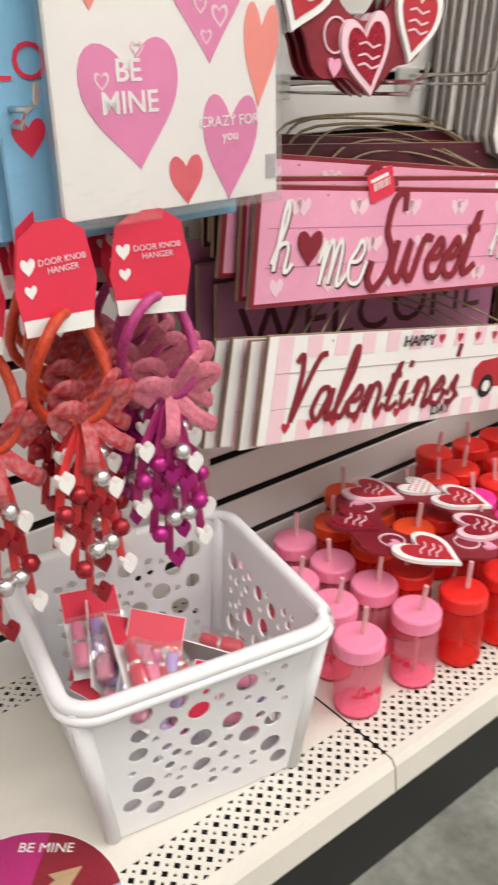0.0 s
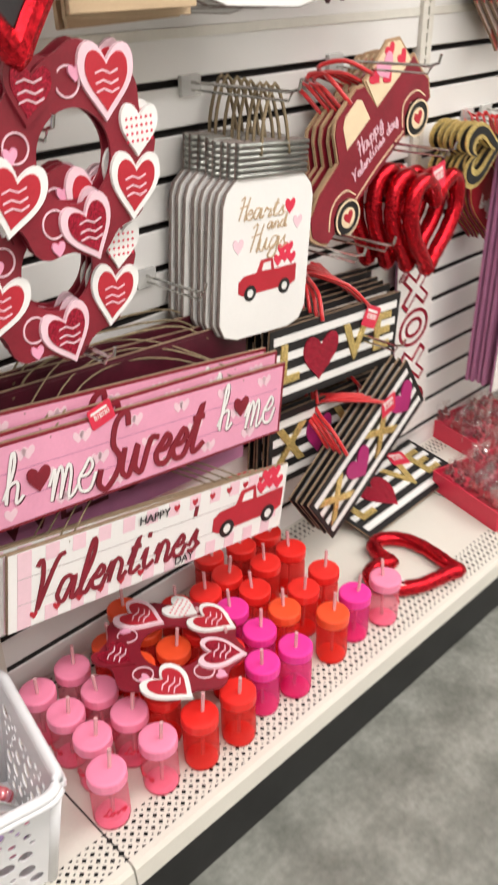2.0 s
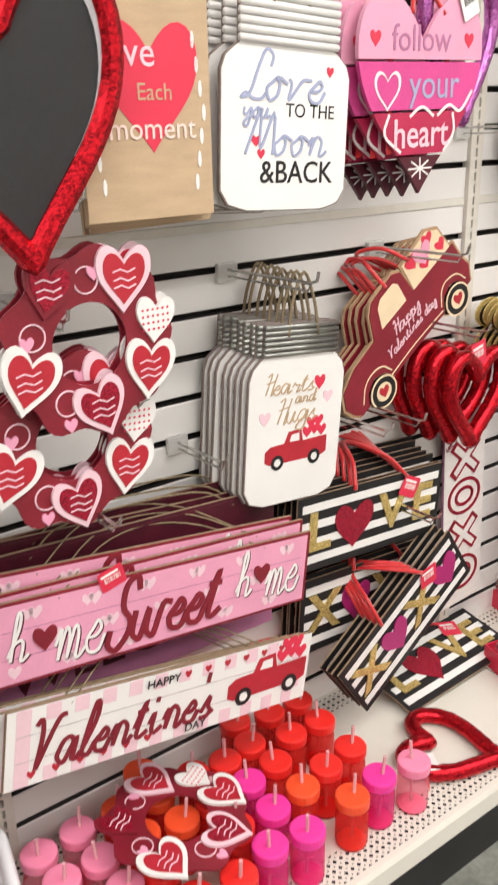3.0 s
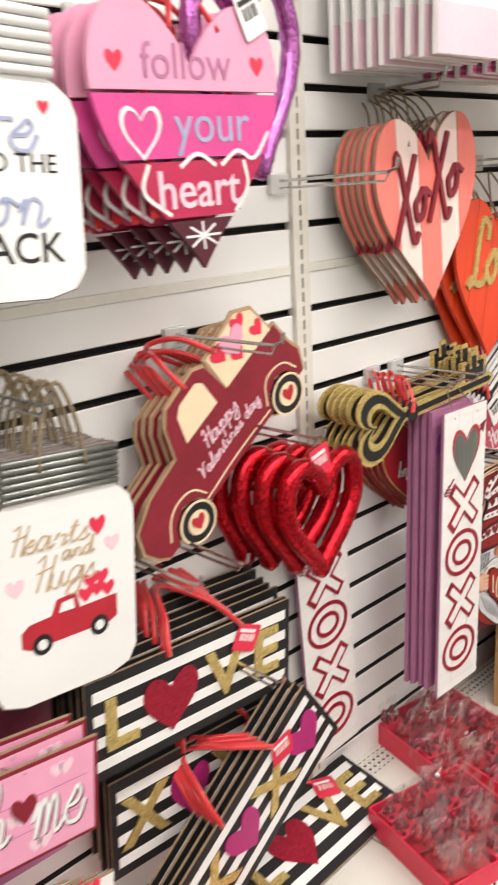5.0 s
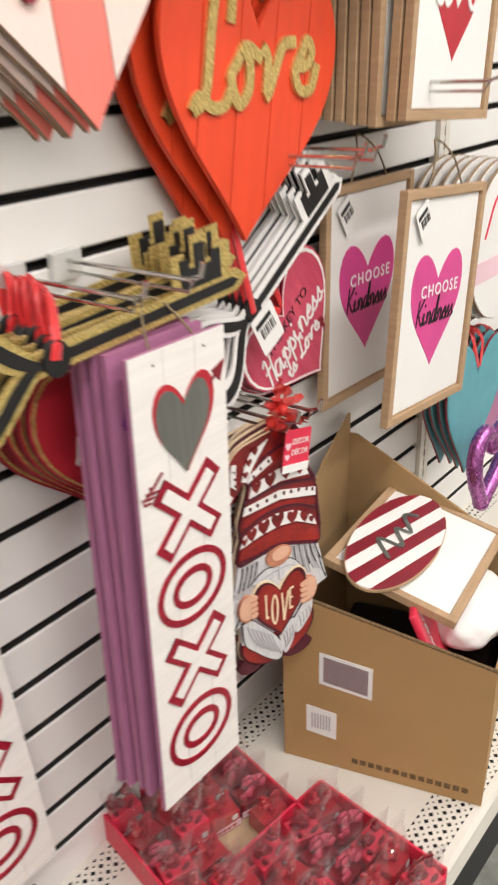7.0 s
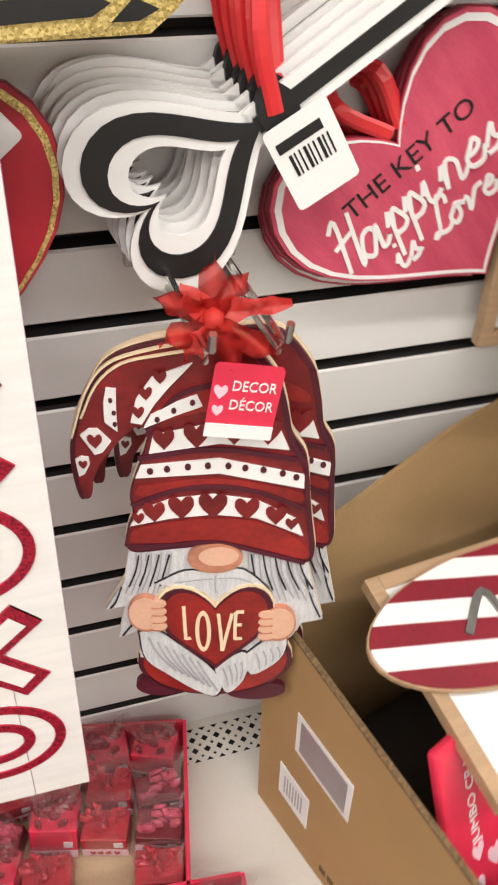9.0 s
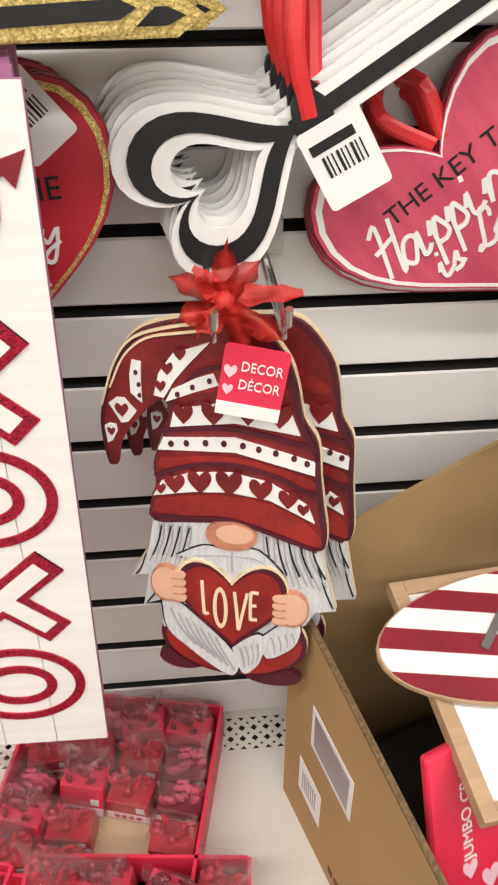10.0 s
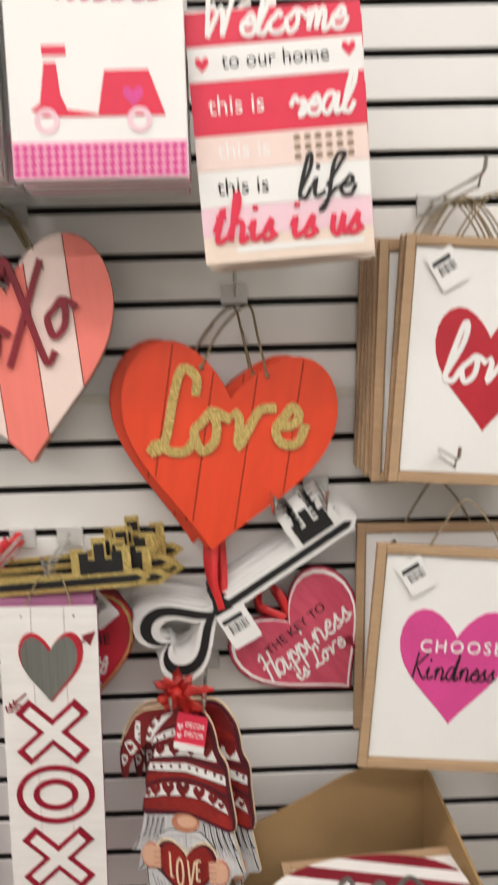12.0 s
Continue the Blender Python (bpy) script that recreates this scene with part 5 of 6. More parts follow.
# ---- drinking jars ----
def cup(x, y, body, lid, turn):
    c = thing("drinking_jar", pose(x, y, DECK, 0, 0, turn), "translucent %s drinking jar with straw lid" % {"cuppink": "pink", "cupred": "red", "cupmag": "magenta"}[body], "drinking jar", "drinking jars")
    P("jar", body, c, lambda bm: lathe(bm, [(.024, .0005), (.030, .002), (.032, .01), (.032, .075), (.030, .085), (.027, .092), (.027, .1)]), smooth=True)
    P("lid", lid, c, lambda bm: lathe(bm, [(.033, .094), (.0335, .096), (.0335, .112), (.032, .1145), (.028, .1155)], seg=24))
    P("straw", "straw", c, lambda bm: tube(bm, [(.002, 0, .012), (.006, .002, .11), (.010, .004, .155)], .0035, 7))
    P("base", lid, c, lambda bm: lathe(bm, [(.028, .003), (.029, .006), (.02, .009)], seg=16))
    return c


JARS = "pppppppp rrooo rmmmm rrrrrrroomprr".replace(" ", "")
SPOTS = [(-1.202, -.126), (-1.193, -.202), (-1.190, -.276), (-1.215, -.350), (-1.115, -.358), (-1.114, -.279), (-1.124, -.120), (-1.120, -.200), (-1.032, -.370), (-.950, -.380),
         (-.960, -.215), (-.965, -.135), (-1.035, -.200), (-1.045, -.285), (-.869, -.362), (-.794, -.376), (-.811, -.297), (-.806, -.215), (-.732, -.205), (-.741, -.130), (-.725, -.056),
         (-.650, -.080), (-.575, -.085), (-.655, -.160), (-.660, -.275), (-.733, -.290), (-.675, -.367), (-.597, -.360), (-.515, -.375), (-.580, -.165), (-.585, -.265)]
KIND = {"p": ("cuppink", "lidpink"), "r": ("cupred", "lidred"), "o": ("cupred", "lidorange"), "m": ("cupmag", "lidmag")}
first = {}
rnd = random.Random(5)
for (x, y), k in zip(SPOTS, JARS):
    turn = rnd.uniform(0, 360)
    if k in first:
        copy_thing(first[k], pose(x, y, DECK, 0, 0, turn))
    else:
        first[k] = cup(x, y, *KIND[k], turn)
        if k == "p":
            P("script_word", "crimson", first[k], lambda bm: (script(bm, "Love", 0, .05, .04, .002, -.0335, -.0325), [setattr(v, "co", Vector((math.sin(v.co.x / .0325) * -v.co.y, -math.cos(v.co.x / .0325) * -v.co.y, v.co.z))) for v in bm.verts]))
for x, y in ((-.89, -.29), (-.89, -.21), (-.88, -.13), (-.81, -.14), (-1.04, -.12), (-.96, -.06)):
    copy_thing(first["r" if x > -.9 else "o"], pose(x, y, DECK, 0, 0, 40))


# ---- basket ----
from mathutils.geometry import tessellate_polygon

bs = thing("laundry_basket", pose(-1.440, -.243, DECK, 0, 0, -11) @ Matrix.Diagonal((1.06, 1, 1, 1)), "white plastic basket with round holes", "basket")
TOP, BOT, HGT = .137, .112, .222


def holed_wall(bm, side, seed, dot=.012):
    """One tapering side with round openings through it."""
    rnd = random.Random(seed)
    c = Matrix.Rotation(radians(90 * side), 4, "Z")
    t = .0025

    def at(u, v, d):
        half = BOT + (TOP - BOT) * v / HGT
        q = Vector((u, -half + d, v))
        return c @ q
    outer = [(-BOT + .006, .004), (BOT - .006, .004), (TOP - .006, HGT), (-TOP + .006, HGT)]
    holes, rings = [], []
    sizes = [.0125, .0105, .006, .0045] * 24
    for r in sizes:
        for _ in range(30):
            u, v = rnd.uniform(-BOT + .022, BOT - .022), rnd.uniform(.028, HGT - .038)
            if all(math.hypot(u - a, v - b) > r + q + .0045 for a, b, q in holes):
                holes.append((u, v, r))
                break
    loops = [[Vector((x, z, 0)) for x, z in outer]]
    for u, v, r in holes:
        n = 14 if r > .008 else 8
        loops.append([Vector((u + r * math.cos(-2 * math.pi * k / n), v + r * math.sin(-2 * math.pi * k / n), 0)) for k in range(n)])
    flat = [p for l in loops for p in l]
    f = [bm.verts.new(at(p.x, p.y, 0)) for p in flat]
    b = [bm.verts.new(at(p.x, p.y, t)) for p in flat]
    for i, j, k in tessellate_polygon(loops):
        bm.faces.new((f[i], f[j], f[k]))
        bm.faces.new((b[k], b[j], b[i]))
    o = 0
    for l in loops:
        n = len(l)
        for k in range(n):
            q = (k + 1) % n
            bm.faces.new((f[o + k], f[o + q], b[o + q], b[o + k]))
        o += n


for side in range(4):
    P("side_wall", "basket", bs, lambda bm: holed_wall(bm, side, 11 + side))
    c = Matrix.Rotation(radians(90 * side), 4, "Z")
    P("corner", "basket", bs, lambda bm: tube(bm, [c @ Vector((-BOT + .004, -BOT + .004, .003)), c @ Vector((-TOP + .004, -TOP + .004, HGT))], .009, 10), smooth=True)
P("floor_panel", "basket", bs, lambda bm: box(bm, -BOT, BOT, -BOT, BOT, .002, .005))


def rim(bm):
    loop = rrect(2 * TOP + .012, 2 * TOP + .012, .035, n=7)
    tube(bm, [(x, y, HGT) for x, y in loop], .0085, 10, True, 1.0)
    tube(bm, [(x * 1.03, y * 1.03, HGT - .010) for x, y in loop], .006, 8, True)


P("rolled_rim", "basket", bs, rim, smooth=True)

# lip-gloss packs tumbled in the basket
def gloss_pack(m, tint, cap):
    g = thing("gloss_pack", m, "carded pack of pink and lilac lip gloss", "cosmetics pack", "gloss packs")
    P("card", "white", g, lambda bm: box(bm, -.035, .035, .0, .0015, -.055, .055))
    P("card_print", "crimson", g, lambda bm: box(bm, -.034, .034, -.0006, 0, .015, .054))
    for i, cc in enumerate((tint, cap, tint)):
        b = P("gloss_tube", cc, g, lambda bm: (lathe(bm, [(.007, -.045), (.0105, -.04), (.0105, -.02), (.008, -.016), (.008, .006), (.006, .01)], (i - 1) * .022, -.012, 10)), smooth=True)
        P("cap_ring", "bell", b, lambda bm: lathe(bm, [(.0085, -.017), (.0085, -.013)], (i - 1) * .022, -.012, 10))
    P("blister", "film", g, lambda bm: box(bm, -.034, .034, -.026, -.001, -.05, .014, .004))
    return g


rnd = random.Random(12)
for i in range(13):
    a = (rnd.uniform(-.07, .07), rnd.uniform(-.07, .07))
    q = pose(-1.441, -.238, DECK, 0, 0, -11) @ Vector((a[0], a[1], .07 + .0078 * i))
    gloss_pack(pose(q.x, q.y, q.z, rnd.uniform(-75, -30), rnd.uniform(-60, 60), rnd.uniform(-40, 60)), ("lidpink", "lilac", "crimson")[i % 3], ("lilac", "hotpink", "lidpink")[i % 3])

# spinner card on the shelf
sp = thing("spinner_card", pose(-1.70, -.355, DECK + .003, -90, 0, -14), "round pink and red cardboard spinner card", "game card")
P("disc", "white", sp, lambda bm: slab(bm, ell(.22, .22, 0, 0, 48), 0, .003))
for i, face in enumerate(("magenta", "deepred", "blue", "blush", "hotpink", "purplep")):
    P("sector", face, sp, lambda bm: slab(bm, [(0, 0)] + [(.108 * math.cos(radians(120 - 60 * i - 60 * k / 8)), .108 * math.sin(radians(120 - 60 * i - 60 * k / 8))) for k in range(9)], -.001, 0))
P("arrow", "wood", sp, lambda bm: slab(bm, [(-.03, -.006), (.05, .02), (.05, .01), (.075, .035), (.04, .04), (.045, .03), (-.034, .004)], -.003, -.001))
letters("printed_word", "BE MINE", .017, "white", sp, .045, -.0012, .075, turn=-25)
letters("printed_word", "XOXO", .017, "white", sp, -.03, -.0012, .085, turn=10)


# ---- wall-panel packs and door hangers at the far left ----
bm_pack = thing("sticker_pack", pose(-1.423, -.305, .995, 0, 0, 1), "white wall sticker pack printed with pink hearts", "sticker pack", "sticker packs")
P("sheet", "white", bm_pack, lambda bm: box(bm, -.114, .114, 0, .006, -.16, .16, .001))
for x, z, w, h, a, face in ((-.042, -.055, .095, .10, 4, "bubblegum"), (.038, .05, .115, .15, 0, "bubblegum"), (.058, -.095, .062, .09, -4, "bubblegum"), (.008, -.118, .036, .042, 0, "crimson"), (.095, -.02, .04, .085, -5, "coral"), (-.075, .06, .075, .09, 0, "coral"), (-.055, .13, .05, .04, 0, "crimson")):
    P("printed_heart", face, bm_pack, lambda bm: slab(bm, heart(w, h, x, z - .02, a), -.0008, 0))
letters("printed_word", "BE\nMINE", .024, "white", bm_pack, -.045, -.0008, -.06, bold=.0003)
letters("printed_word", "with all", .02, "white", bm_pack, .03, -.0008, .058)
letters("printed_word", "my heart", .02, "white", bm_pack, .035, -.0008, .032)
letters("printed_word", "CRAZY FOR\nyou", .0125, "white", bm_pack, .058, -.0008, -.098)
P("outline_heart", "palepink", bm_pack, lambda bm: [ringslab(bm, heart(s, s, x, z - .02, 0, 24), heart(s * .7, s * .7, x, z - .02, 0, 24), -.0012, -.0008) for x, z, s in ((-.07, -.035, .014), (-.035, -.012, .012), (.03, .02, .014), (.05, .012, .018), (.035, -.004, .012))])
P("barcode", "greytext", bm_pack, lambda bm: slab(bm, rect(.012, .022, .106, -.135), -.0008, 0))
P("poly_bag", "film", bm_pack, lambda bm: box(bm, -.118, .118, -.004, .008, -.168, .165, .002))
bp2 = thing("sticker_pack", pose(-1.452, -.275, .975, 0, 0, 2), "pale blue wall sticker pack with love lettering", "sticker pack", "sticker packs")
P("sheet", "blue", bp2, lambda bm: box(bm, -.118, .118, 0, .006, -.16, .16, .001))
letters("printed_word", "LOVE", .04, "crimson", bp2, -.075, -.0004, -.02)
each("printed_heart", "crimson", bp2, [(-.095, -.075, .03, .03, 0), (-.09, .05, .04, .04, 0)], -.0008, 0)
behind(bp2, 3, .022, (-.002, -.002), 1, 95)


def hanger(m, rope, rib, bowr, bell, label):
    h = thing("door_hanger", m, label, "door hanger", "door knob hangers")
    card = P("header_card", "crimson", h, lambda bm: slab(bm, [(-.035, -.045), (.03, -.05), (.038, -.01), (.03, .03), (.012, .042), (-.014, .042), (-.032, .03), (-.04, -.01)], -.002, -.001), "red header card")
    P("card_stripe", "white", card, lambda bm: slab(bm, [(-.035, -.048), (.03, -.053), (.031, -.038), (-.036, -.034)], -.0026, -.002))
    each("card_heart", "white", card, [(-.026, .008, .013, .014, 0), (-.026, -.012, .011, .011, 0)], -.0026, -.002)
    letters("printed_word", "DOOR KNOB\nHANGER", .0075, "palepink", card, .006, -.0022, .006)
    P("rope_loop", rope, h, lambda bm: tube(bm, [(.036 * math.sin(a), .012 * math.sin(a * 2) - .002, -.085 + .05 * math.cos(a)) for a in [2 * math.pi * i / 26 for i in range(26)]], .0052, 8, True), smooth=True)
    for i, (x, z, a) in enumerate(((.045, .015, 20), (-.035, .012, 160), (.042, -.04, -55), (-.012, -.048, -110), (.03, .03, 50))):
        P("bow_loop", bowr, h, lambda bm: tube(bm, spline([(.008, -.01, -.13), (.008 + x * .6, -.018 - .002 * i, -.13 + z * .9 + .008), (.008 + x, -.014, -.13 + z), (.008 + x * .55, -.008, -.13 + z * .4 - .01)], 4), .0075, 6, flat=.18))
    rnd2 = random.Random(7)
    for i in range(5):
        x = -.036 + .018 * i
        ln = .115 + .07 * ((i * 2) % 5) / 4
        st = P("ribbon_strand", rib, h, lambda bm: tube(bm, spline([(.006, -.006, -.13), (x * .6, -.008 - .004 * (i % 2), -.13 - ln * .4), (x, -.006 + .006 * (i % 3), -.13 - ln)], 4), .005, 6, flat=.25))
        for k in range(3):
            z = -.13 - ln * (.45 + .26 * k)
            xx = x * (.7 + .1 * k)
            kind = ("white", bell, bell, "bell")[(i + 2 * k) % 4]
            if (i + k) % 2:
                P("bell", kind if kind != "white" else "bell", st, lambda bm: lathe(bm, [(.002, z - .009), (.007, z - .006), (.0095, z), (.007, z + .006), (.002, z + .009)], xx, -.014, 10), smooth=True)
            else:
                P("heart_bead", kind if kind != "bell" else bell, st, lambda bm: slab(bm, heart(.017, .019, xx, z, 0, 20), -.019, -.009))
    return h


h1 = hanger(pose(-1.555, -.315, .80, 0, 0, 6), "ropeorange", "ribbon", "ribdot", "bellred", "red ribbon door hanger with bells and hearts")
behind(h1, 4, .04, (.014, .003), 5, 96)
copy_thing(h1, pose(-1.63, -.30, .79, 0, 3, 10))
h2 = hanger(pose(-1.458, -.305, .795, 0, 0, -10), "ropepink", "ribmag", "ribpink", "bellmag", "magenta ribbon door hanger with bells and hearts")
behind(h2, 4, .042, (.012, .004), 6, 97)


# ---- cardboard carton and what lies in it ----
cb = thing("cardboard_carton", pose(.529, -.121, DECK + .001, 0, 0, 17), "open brown cardboard carton on the shelf", "carton")
# local x runs along the front, y away from the aisle (negative y is the aisle side)
LX, LY, T = .38, .335, .005


def panel(bm, pts, d):
    d = Vector(d)
    a = [bm.verts.new(Vector(p)) for p in pts]
    b = [bm.verts.new(Vector(p) + d) for p in pts]
    bm.faces.new(a)
    bm.faces.new(b[::-1])
    n = len(pts)
    for i in range(n):
        bm.faces.new((a[(i + 1) % n], a[i], b[i], b[(i + 1) % n]))


P("left_panel", "cardboard", cb, lambda bm: panel(bm, [(0, 0, 0), (0, -LY, 0), (0, -LY, .275), (0, 0, .345)], (T, 0, 0)))
P("left_edge", "flute", cb, lambda bm: panel(bm, [(-.0005, -LY, .275), (-.0005, 0, .345), (-.0005, 0, .348), (-.0005, -LY, .278)], (T + .001, 0, 0)))
P("front_panel", "cardboard", cb, lambda bm: panel(bm, [(T, -LY, 0), (LX, -LY, 0), (LX, -LY, .25), (.25, -LY, .235), (.14, -LY, .21), (.09, -LY, .235), (T, -LY, .274)], (0, T, 0)))
P("back_panel", "cardin", cb, lambda bm: panel(bm, [(T, 0, 0), (LX, 0, 0), (LX, 0, .49), (.22, 0, .47), (T, 0, .40)], (0, -T, 0)))
P("right_panel", "cardin", cb, lambda bm: panel(bm, [(LX, 0, 0), (LX, -LY, 0), (LX, -LY, .25), (LX, -.02, .45), (LX, 0, .45)], (-T, 0, 0)))
P("bottom_panel", "cardin", cb, lambda bm: box(bm, T, LX - T, -LY + T, -T, .001, .006))
lb = P("shipping_label", "white", cb, lambda bm: panel(bm, [(-.0008, -.062, .240), (-.0008, -.150, .230), (-.0008, -.150, .166), (-.0008, -.062, .176)], (.0007, 0, 0)), "white sticker with grey picture")
P("label_picture", "silverp", lb, lambda bm: panel(bm, [(-.0012, -.069, .233), (-.0012, -.143, .224), (-.0012, -.143, .173), (-.0012, -.069, .182)], (.0004, 0, 0)))
l2b = P("barcode_label", "white", cb, lambda bm: panel(bm, [(-.0008, -.04, .125), (-.0008, -.092, .119), (-.0008, -.092, .062), (-.0008, -.04, .068)], (.0007, 0, 0)), "white barcode sticker")
P("barcode", "greytext", l2b, lambda bm: [panel(bm, [(-.0012, -.049 - .005 * i, .110), (-.0012, -.0515 - .005 * i, .110), (-.0012, -.0515 - .005 * i, .078), (-.0012, -.049 - .005 * i, .078)], (.0004, 0, 0)) for i in range(7)])
P("printed_line", "flute", cb, lambda bm: [panel(bm, [(-.0008, -.12 - .014 * i, .03), (-.0008, -.13 - .014 * i, .03), (-.0008, -.13 - .014 * i, .02), (-.0008, -.12 - .014 * i, .02)], (.0007, 0, 0)) for i in range(14)])

C = cb.matrix_basis
st = thing("striped_oval_sign", C @ pose(.200, -.14, .350, -77, 3, -8), "red and white striped oval wooden sign", "wall sign")
P("board", "wood", st, lambda bm: slab(bm, ell(.34, .14, 0, 0, 40), .001, .006))
for i in range(7):
    def band(bm):
        slab(bm, cut(cut(ell(.336, .136, 0, 0, 48), .25, 1, -.08 + .023 * (i + 1)), -.25, -1, .08 - .023 * i), -.001, .001)
    P("stripe", ("deepred", "whitewood")[i % 2], st, band)
P("raised_curl", "mirror", st, lambda bm: stroke(bm, [(v.x, v.y) for v in spline([(-.07, -.01, 0), (-.03, .025, 0), (-.02, -.015, 0), (.02, .012, 0), (.03, -.012, 0), (.07, .015, 0), (.09, -.005, 0)], 6)], .008, -.003, -.001))
fr = thing("framed_print", C @ pose(.225, -.175, .326, -77, 3, -8), "white print in wooden frame lying in the carton", "framed print", "carton prints")
P("sheet", "white", fr, lambda bm: slab(bm, rect(.30, .21), 0, .005))
for x0, x1, z0, z1 in ((-.16, -.145, -.115, .115), (.145, .16, -.115, .115), (-.145, .145, -.115, -.10), (-.145, .145, .10, .115)):
    P("frame_rail", "wood", fr, lambda bm: box(bm, x0, x1, -.004, .010, z0, z1, .001))
rb = thing("craft_bag", C @ pose(.095, -.235, .225, -24, 8, 10), "red and pink craft kit bag with hearts", "craft kit")
P("bag", "crimson", rb, lambda bm: box(bm, -.07, .07, 0, .012, -.10, .10, .004))
each("printed_heart", "palepink", rb, [(-.04, -.065, .03, .03, 0), (-.005, -.045, .022, .022, 0), (.03, -.07, .028, .028, 0), (-.03, -.025, .018, .018, 0)], -.001, 0)
letters("printed_word", "JUMBO CRAFT", .017, "white", rb, -.03, -.0004, .04, turn=90)
wp = thing("white_bag", C @ pose(.235, -.265, .215), "crumpled white plastic bag in the carton", "plastic bag")


def crumple(bm):
    bmesh.ops.create_icosphere(bm, subdivisions=4, radius=.085)
    for v in bm.verts:
        n = noise.noise(v.co * 22) * .5 + noise.noise(v.co * 50) * .25
        v.co = Vector((v.co.x * 1.25, v.co.y * .8, v.co.z * .55)) * (1 + .22 * n)


P("film", "white", wp, crumple, smooth=True)
# one plain black block, nearly as wide as the carton, along its bottom
bb = thing("black_bundle", C @ pose(.20, -.25, .132), "black bevelled block filling the carton's bottom", "cloth")
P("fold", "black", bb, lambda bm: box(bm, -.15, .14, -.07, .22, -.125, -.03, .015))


# ---- candy gift trays ----
def tray(m, label):
    t = thing("candy_tray", m, label, "display tray", "candy trays")
    P("bottom", "kraft", t, lambda bm: box(bm, -.12, .12, -.115, .115, 0, .003))
    for x0, x1, y0, y1, h in ((-.122, -.118, -.117, .117, .055), (.118, .122, -.117, .117, .055), (-.118, .118, -.119, -.115, .045), (-.118, .118, .115, .119, .055)):
        P("tray_side", "crimson", t, lambda bm: box(bm, x0, x1, y0, y1, 0, h))
    return t


def candy_box(m, style):
    c = thing("candy_box", m, ("clear candy gift bag with red sweets", "red candy gift box with heart window", "clear bag of pink wrapped sweets")[style], "candy box", "candy boxes")
    P("carton", ("red", "crimson", "deepred")[style], c, lambda bm: box(bm, -.026, .026, -.018, .018, 0, (.036, .05, .03)[style], .0015))
    P("label_band", "palepink", c, lambda bm: box(bm, -.0262, .0262, -.0186, -.018, .003, .016))
    each("printed_heart", "red", c, [(-.014 + .009 * i, .0095, .007, .007, 20 * (i % 3)) for i in range(4)], -.0192, -.0186)
    P("white_label", "white", c, lambda bm: slab(bm, rect(.010, .009, .016, .026 if style < 2 else .0165), -.0188, -.018))
    rr = random.Random(style)

    def sweets(bm):
        for i in range(16):
            x, y, z = rr.uniform(-.020, .020), rr.uniform(-.012, .012), (.036, .050, .030)[style] + .0017 * i
            bmesh.ops.create_icosphere(bm, subdivisions=1, radius=.0062, matrix=pose(x, y, z, rr.uniform(0, 180), rr.uniform(0, 180), 0) @ Matrix.Diagonal((1.5, .9, .6, 1)))
    P("sweets", ("red", "deepred", "rose")[style], c, sweets)

    def bag(bm):
        prof = [(.027, .019, .001), (.0285, .0205, .022), (.028, .020, .045), (.026, .017, .062), (.024, .012, .076), (.027, .006, .090), (.030, .003, .104)]
        rows = []
        for n, (a, b, z) in enumerate(prof):
            ring = []
            for k in range(12):
                t = 2 * math.pi * k / 12
                u, v = max(-1, min(1, 1.3 * math.cos(t))), max(-1, min(1, 1.3 * math.sin(t)))
                q = rr.uniform(-.0022, .0022) * (n > 0) * (1 + .5 * (n > 3))
                ring.append(bm.verts.new((a * u + q, b * v + q * .8, z + (rr.uniform(-.003, .003) if n > 3 else 0))))
            rows.append(ring)
        for r, s in zip(rows, rows[1:]):
            for k in range(12):
                bm.faces.new((r[k], r[(k + 1) % 12], s[(k + 1) % 12], s[k]))
    P("clear_bag", "film", c, bag)
    return c


styles = []
rnd = random.Random(21)
for ti, (tx, ty, tr) in enumerate(((.318, -.122, -12), (.075, -.300, -14), (.345, -.335, -6))):
    T0 = pose(tx, ty, DECK, 0, 0, tr)
    tray(T0, "red cardboard tray of clear candy bags")
    for i in range(4):
        for j in range(5):
            if (ti, i, j) in ((0, 2, 1), (0, 3, 0), (0, 2, 0)):
                continue
            k = rnd.randrange(3)
            m = T0 @ pose(-.088 + .0585 * i + rnd.uniform(-.003, .003), -.092 + .045 * j, .004, rnd.uniform(-9, 9), rnd.uniform(-9, 9), rnd.uniform(-16, 16))
            if len(styles) < 3:
                styles.append(candy_box(m, len(styles)))
            else:
                copy_thing(styles[k], m)

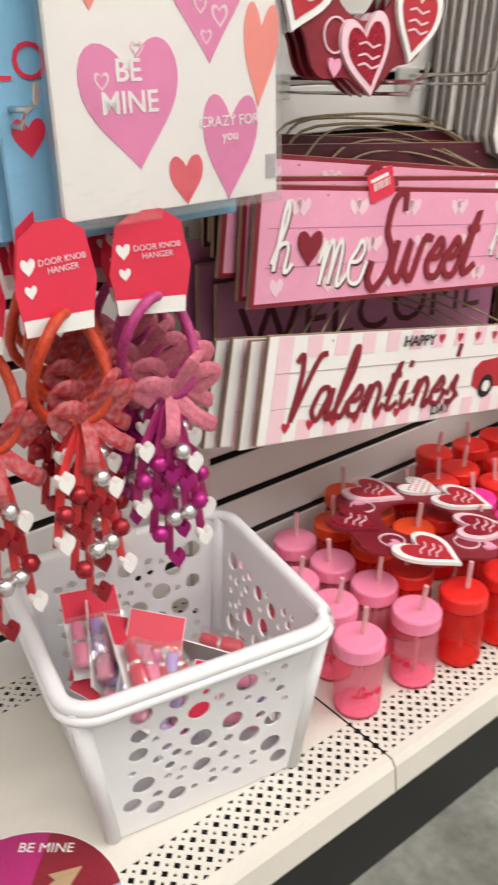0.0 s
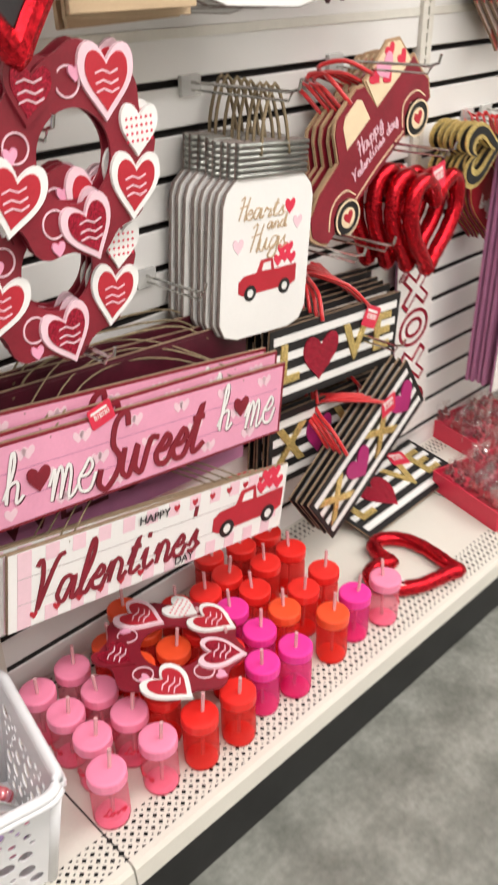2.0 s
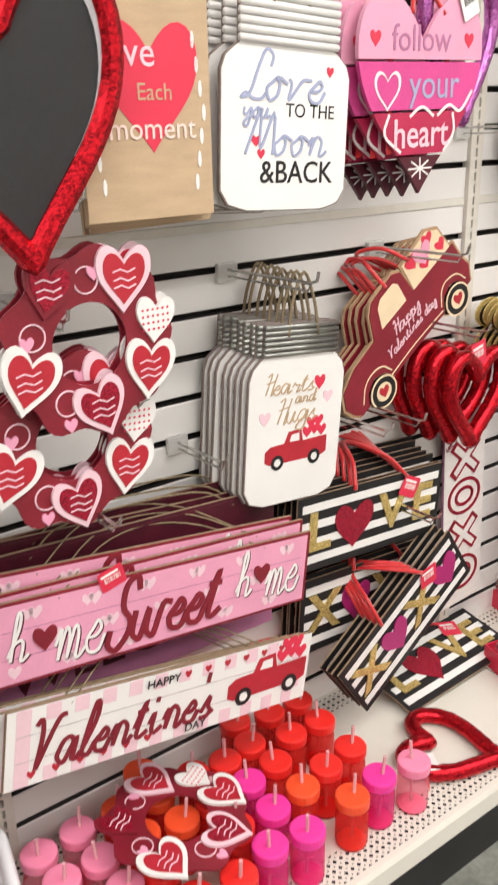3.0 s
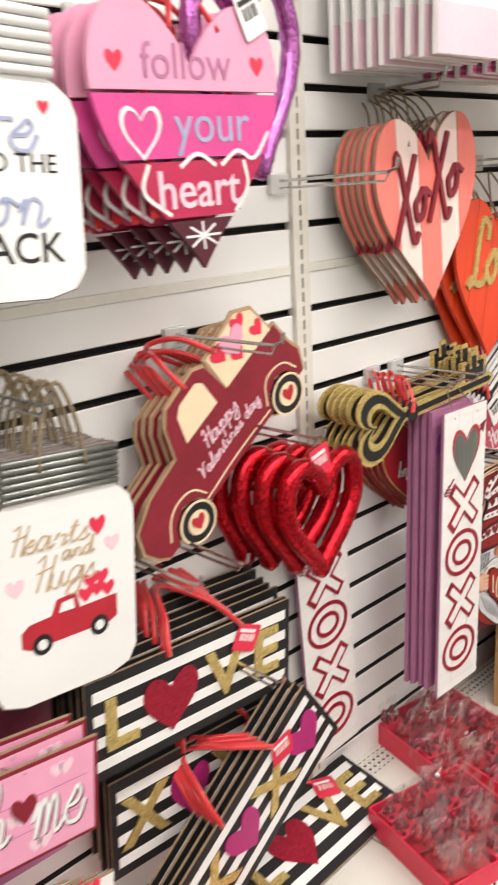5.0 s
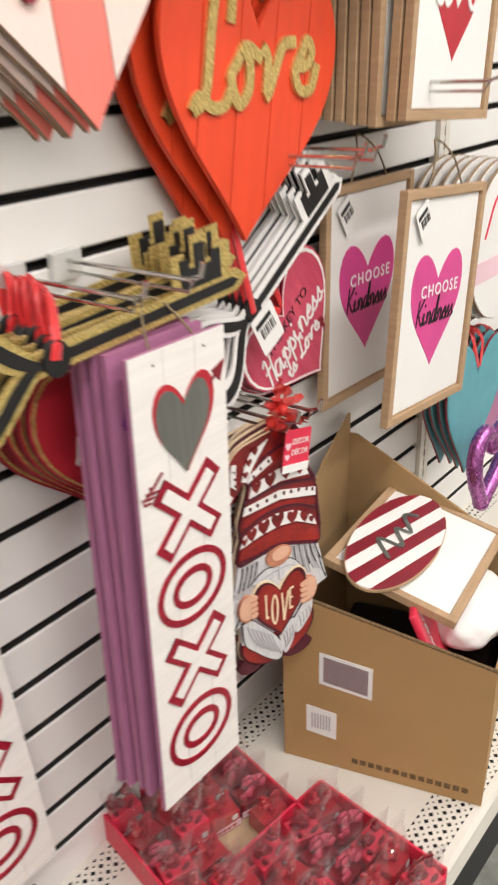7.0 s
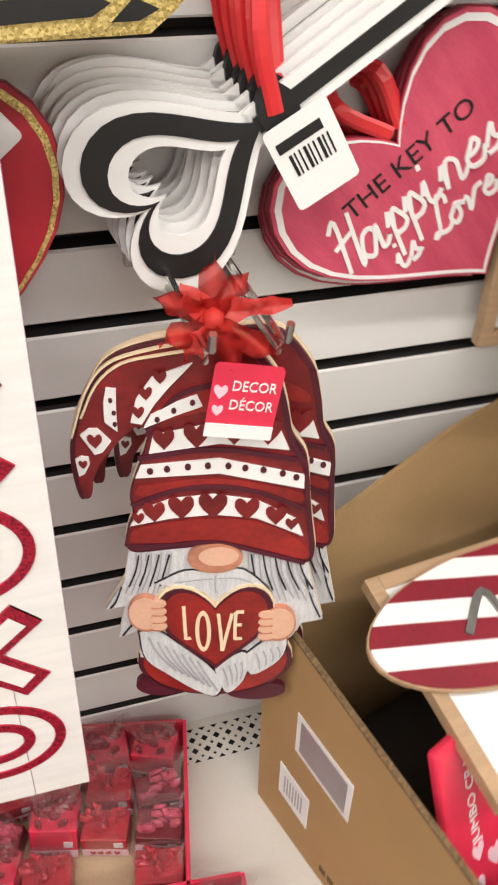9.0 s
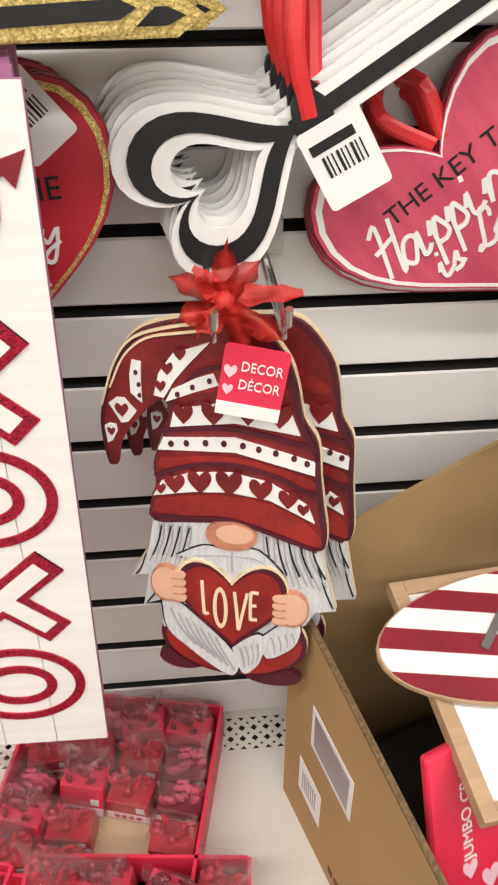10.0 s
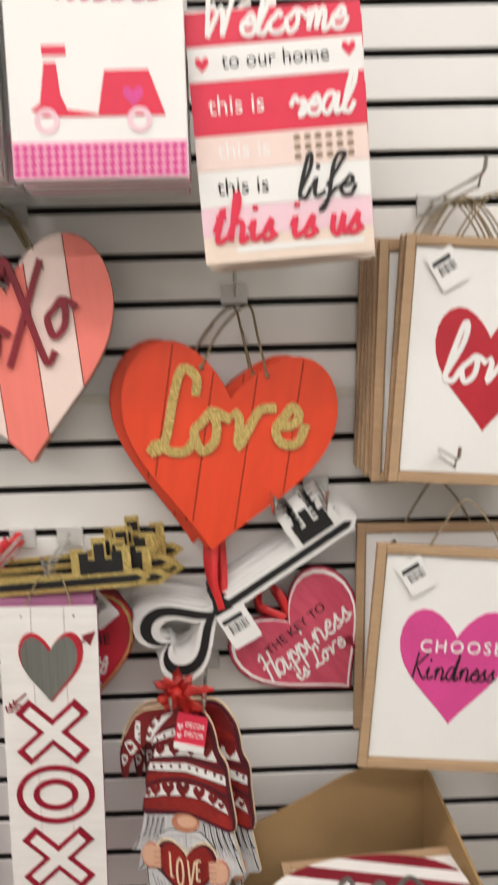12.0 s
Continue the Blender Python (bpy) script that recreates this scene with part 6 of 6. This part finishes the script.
# ---- farther along the wall ----
te = small_heart(pose(1.16, -.14, .60, 0, 6, 0), .26, .29, "teal", "teal", "teal painted wooden heart sign", "teal heart signs", lambda s: None)
behind(te, 3, .02, (.006, 0), 4, 98)
pu = small_heart(pose(1.30, -.12, .58, 0, -8, 0), .24, .27, "mauve", "purplep", "mauve painted wooden heart sign", "mauve heart signs", lambda s: None)
pt = tinsel_heart(pose(1.12, -.20, .50, 0, 12, 0), .15, .16, "purpglit", "purple tinsel heart ornament", .016)
rd = thing("round_sign", pose(1.22, -.15, .93, 0, 0, 0), "round white sign with pink bands", "wall sign", "round signs")
P("board", "mdf", rd, lambda bm: slab(bm, ell(.30, .30, 0, 0, 48), .001, .006))
P("face", "white", rd, lambda bm: slab(bm, ell(.297, .297, 0, 0, 48), -.001, .001))
P("band", "palepink", rd, lambda bm: box(bm, -.14, .14, -.002, -.001, -.06, -.02))
P("printed_curl", "crimson", rd, lambda bm: stroke(bm, [(v.x, v.y) for v in spline([(-.1, .02, 0), (-.06, .09, 0), (-.02, .03, 0), (.04, .07, 0), (.1, .03, 0)], 5)], .006, -.002, -.001))
behind(rd, 6, .02, (-.004, 0), 2, 99)


# ---- slats of the display wall, one by one ----
def slat_mesh(w):
    bm = bmesh.new()
    g = .0060
    prof = [(.020, -PITCH / 2 + g - .002), (.002, -PITCH / 2 + g), (0, -PITCH / 2 + g + .002), (0, PITCH / 2 - g - .002), (.002, PITCH / 2 - g), (.020, PITCH / 2 - g + .002)]
    a = [bm.verts.new((-w / 2, y, z)) for y, z in prof]
    b = [bm.verts.new((w / 2, y, z)) for y, z in prof]
    for k in range(5):
        bm.faces.new((a[k], a[k + 1], b[k + 1], b[k]))
    bm.faces.new(a[::-1])
    bm.faces.new(b)
    bmesh.ops.recalc_face_normals(bm, faces=bm.faces)
    me = bpy.data.meshes.new("slat")
    bm.to_mesh(me)
    bm.free()
    me.materials.append(M["laminate"])
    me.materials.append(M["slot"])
    # slot sides take the brown with painted-in shade, fronts stay laminate
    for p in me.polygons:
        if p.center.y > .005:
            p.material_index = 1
    return me


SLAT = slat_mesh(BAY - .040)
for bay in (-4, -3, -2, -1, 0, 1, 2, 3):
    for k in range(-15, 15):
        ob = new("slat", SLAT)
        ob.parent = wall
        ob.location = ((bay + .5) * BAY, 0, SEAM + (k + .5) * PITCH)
for bay in (-2, -1, 0, 1):
    r = setting("trim", lambda bm: box(bm, bay * BAY + .021, (bay + 1) * BAY - .021, -.003, .011, SEAM - .009, SEAM + .007, .001), "rail", "cream seam rail between slatwall panels", "trim")
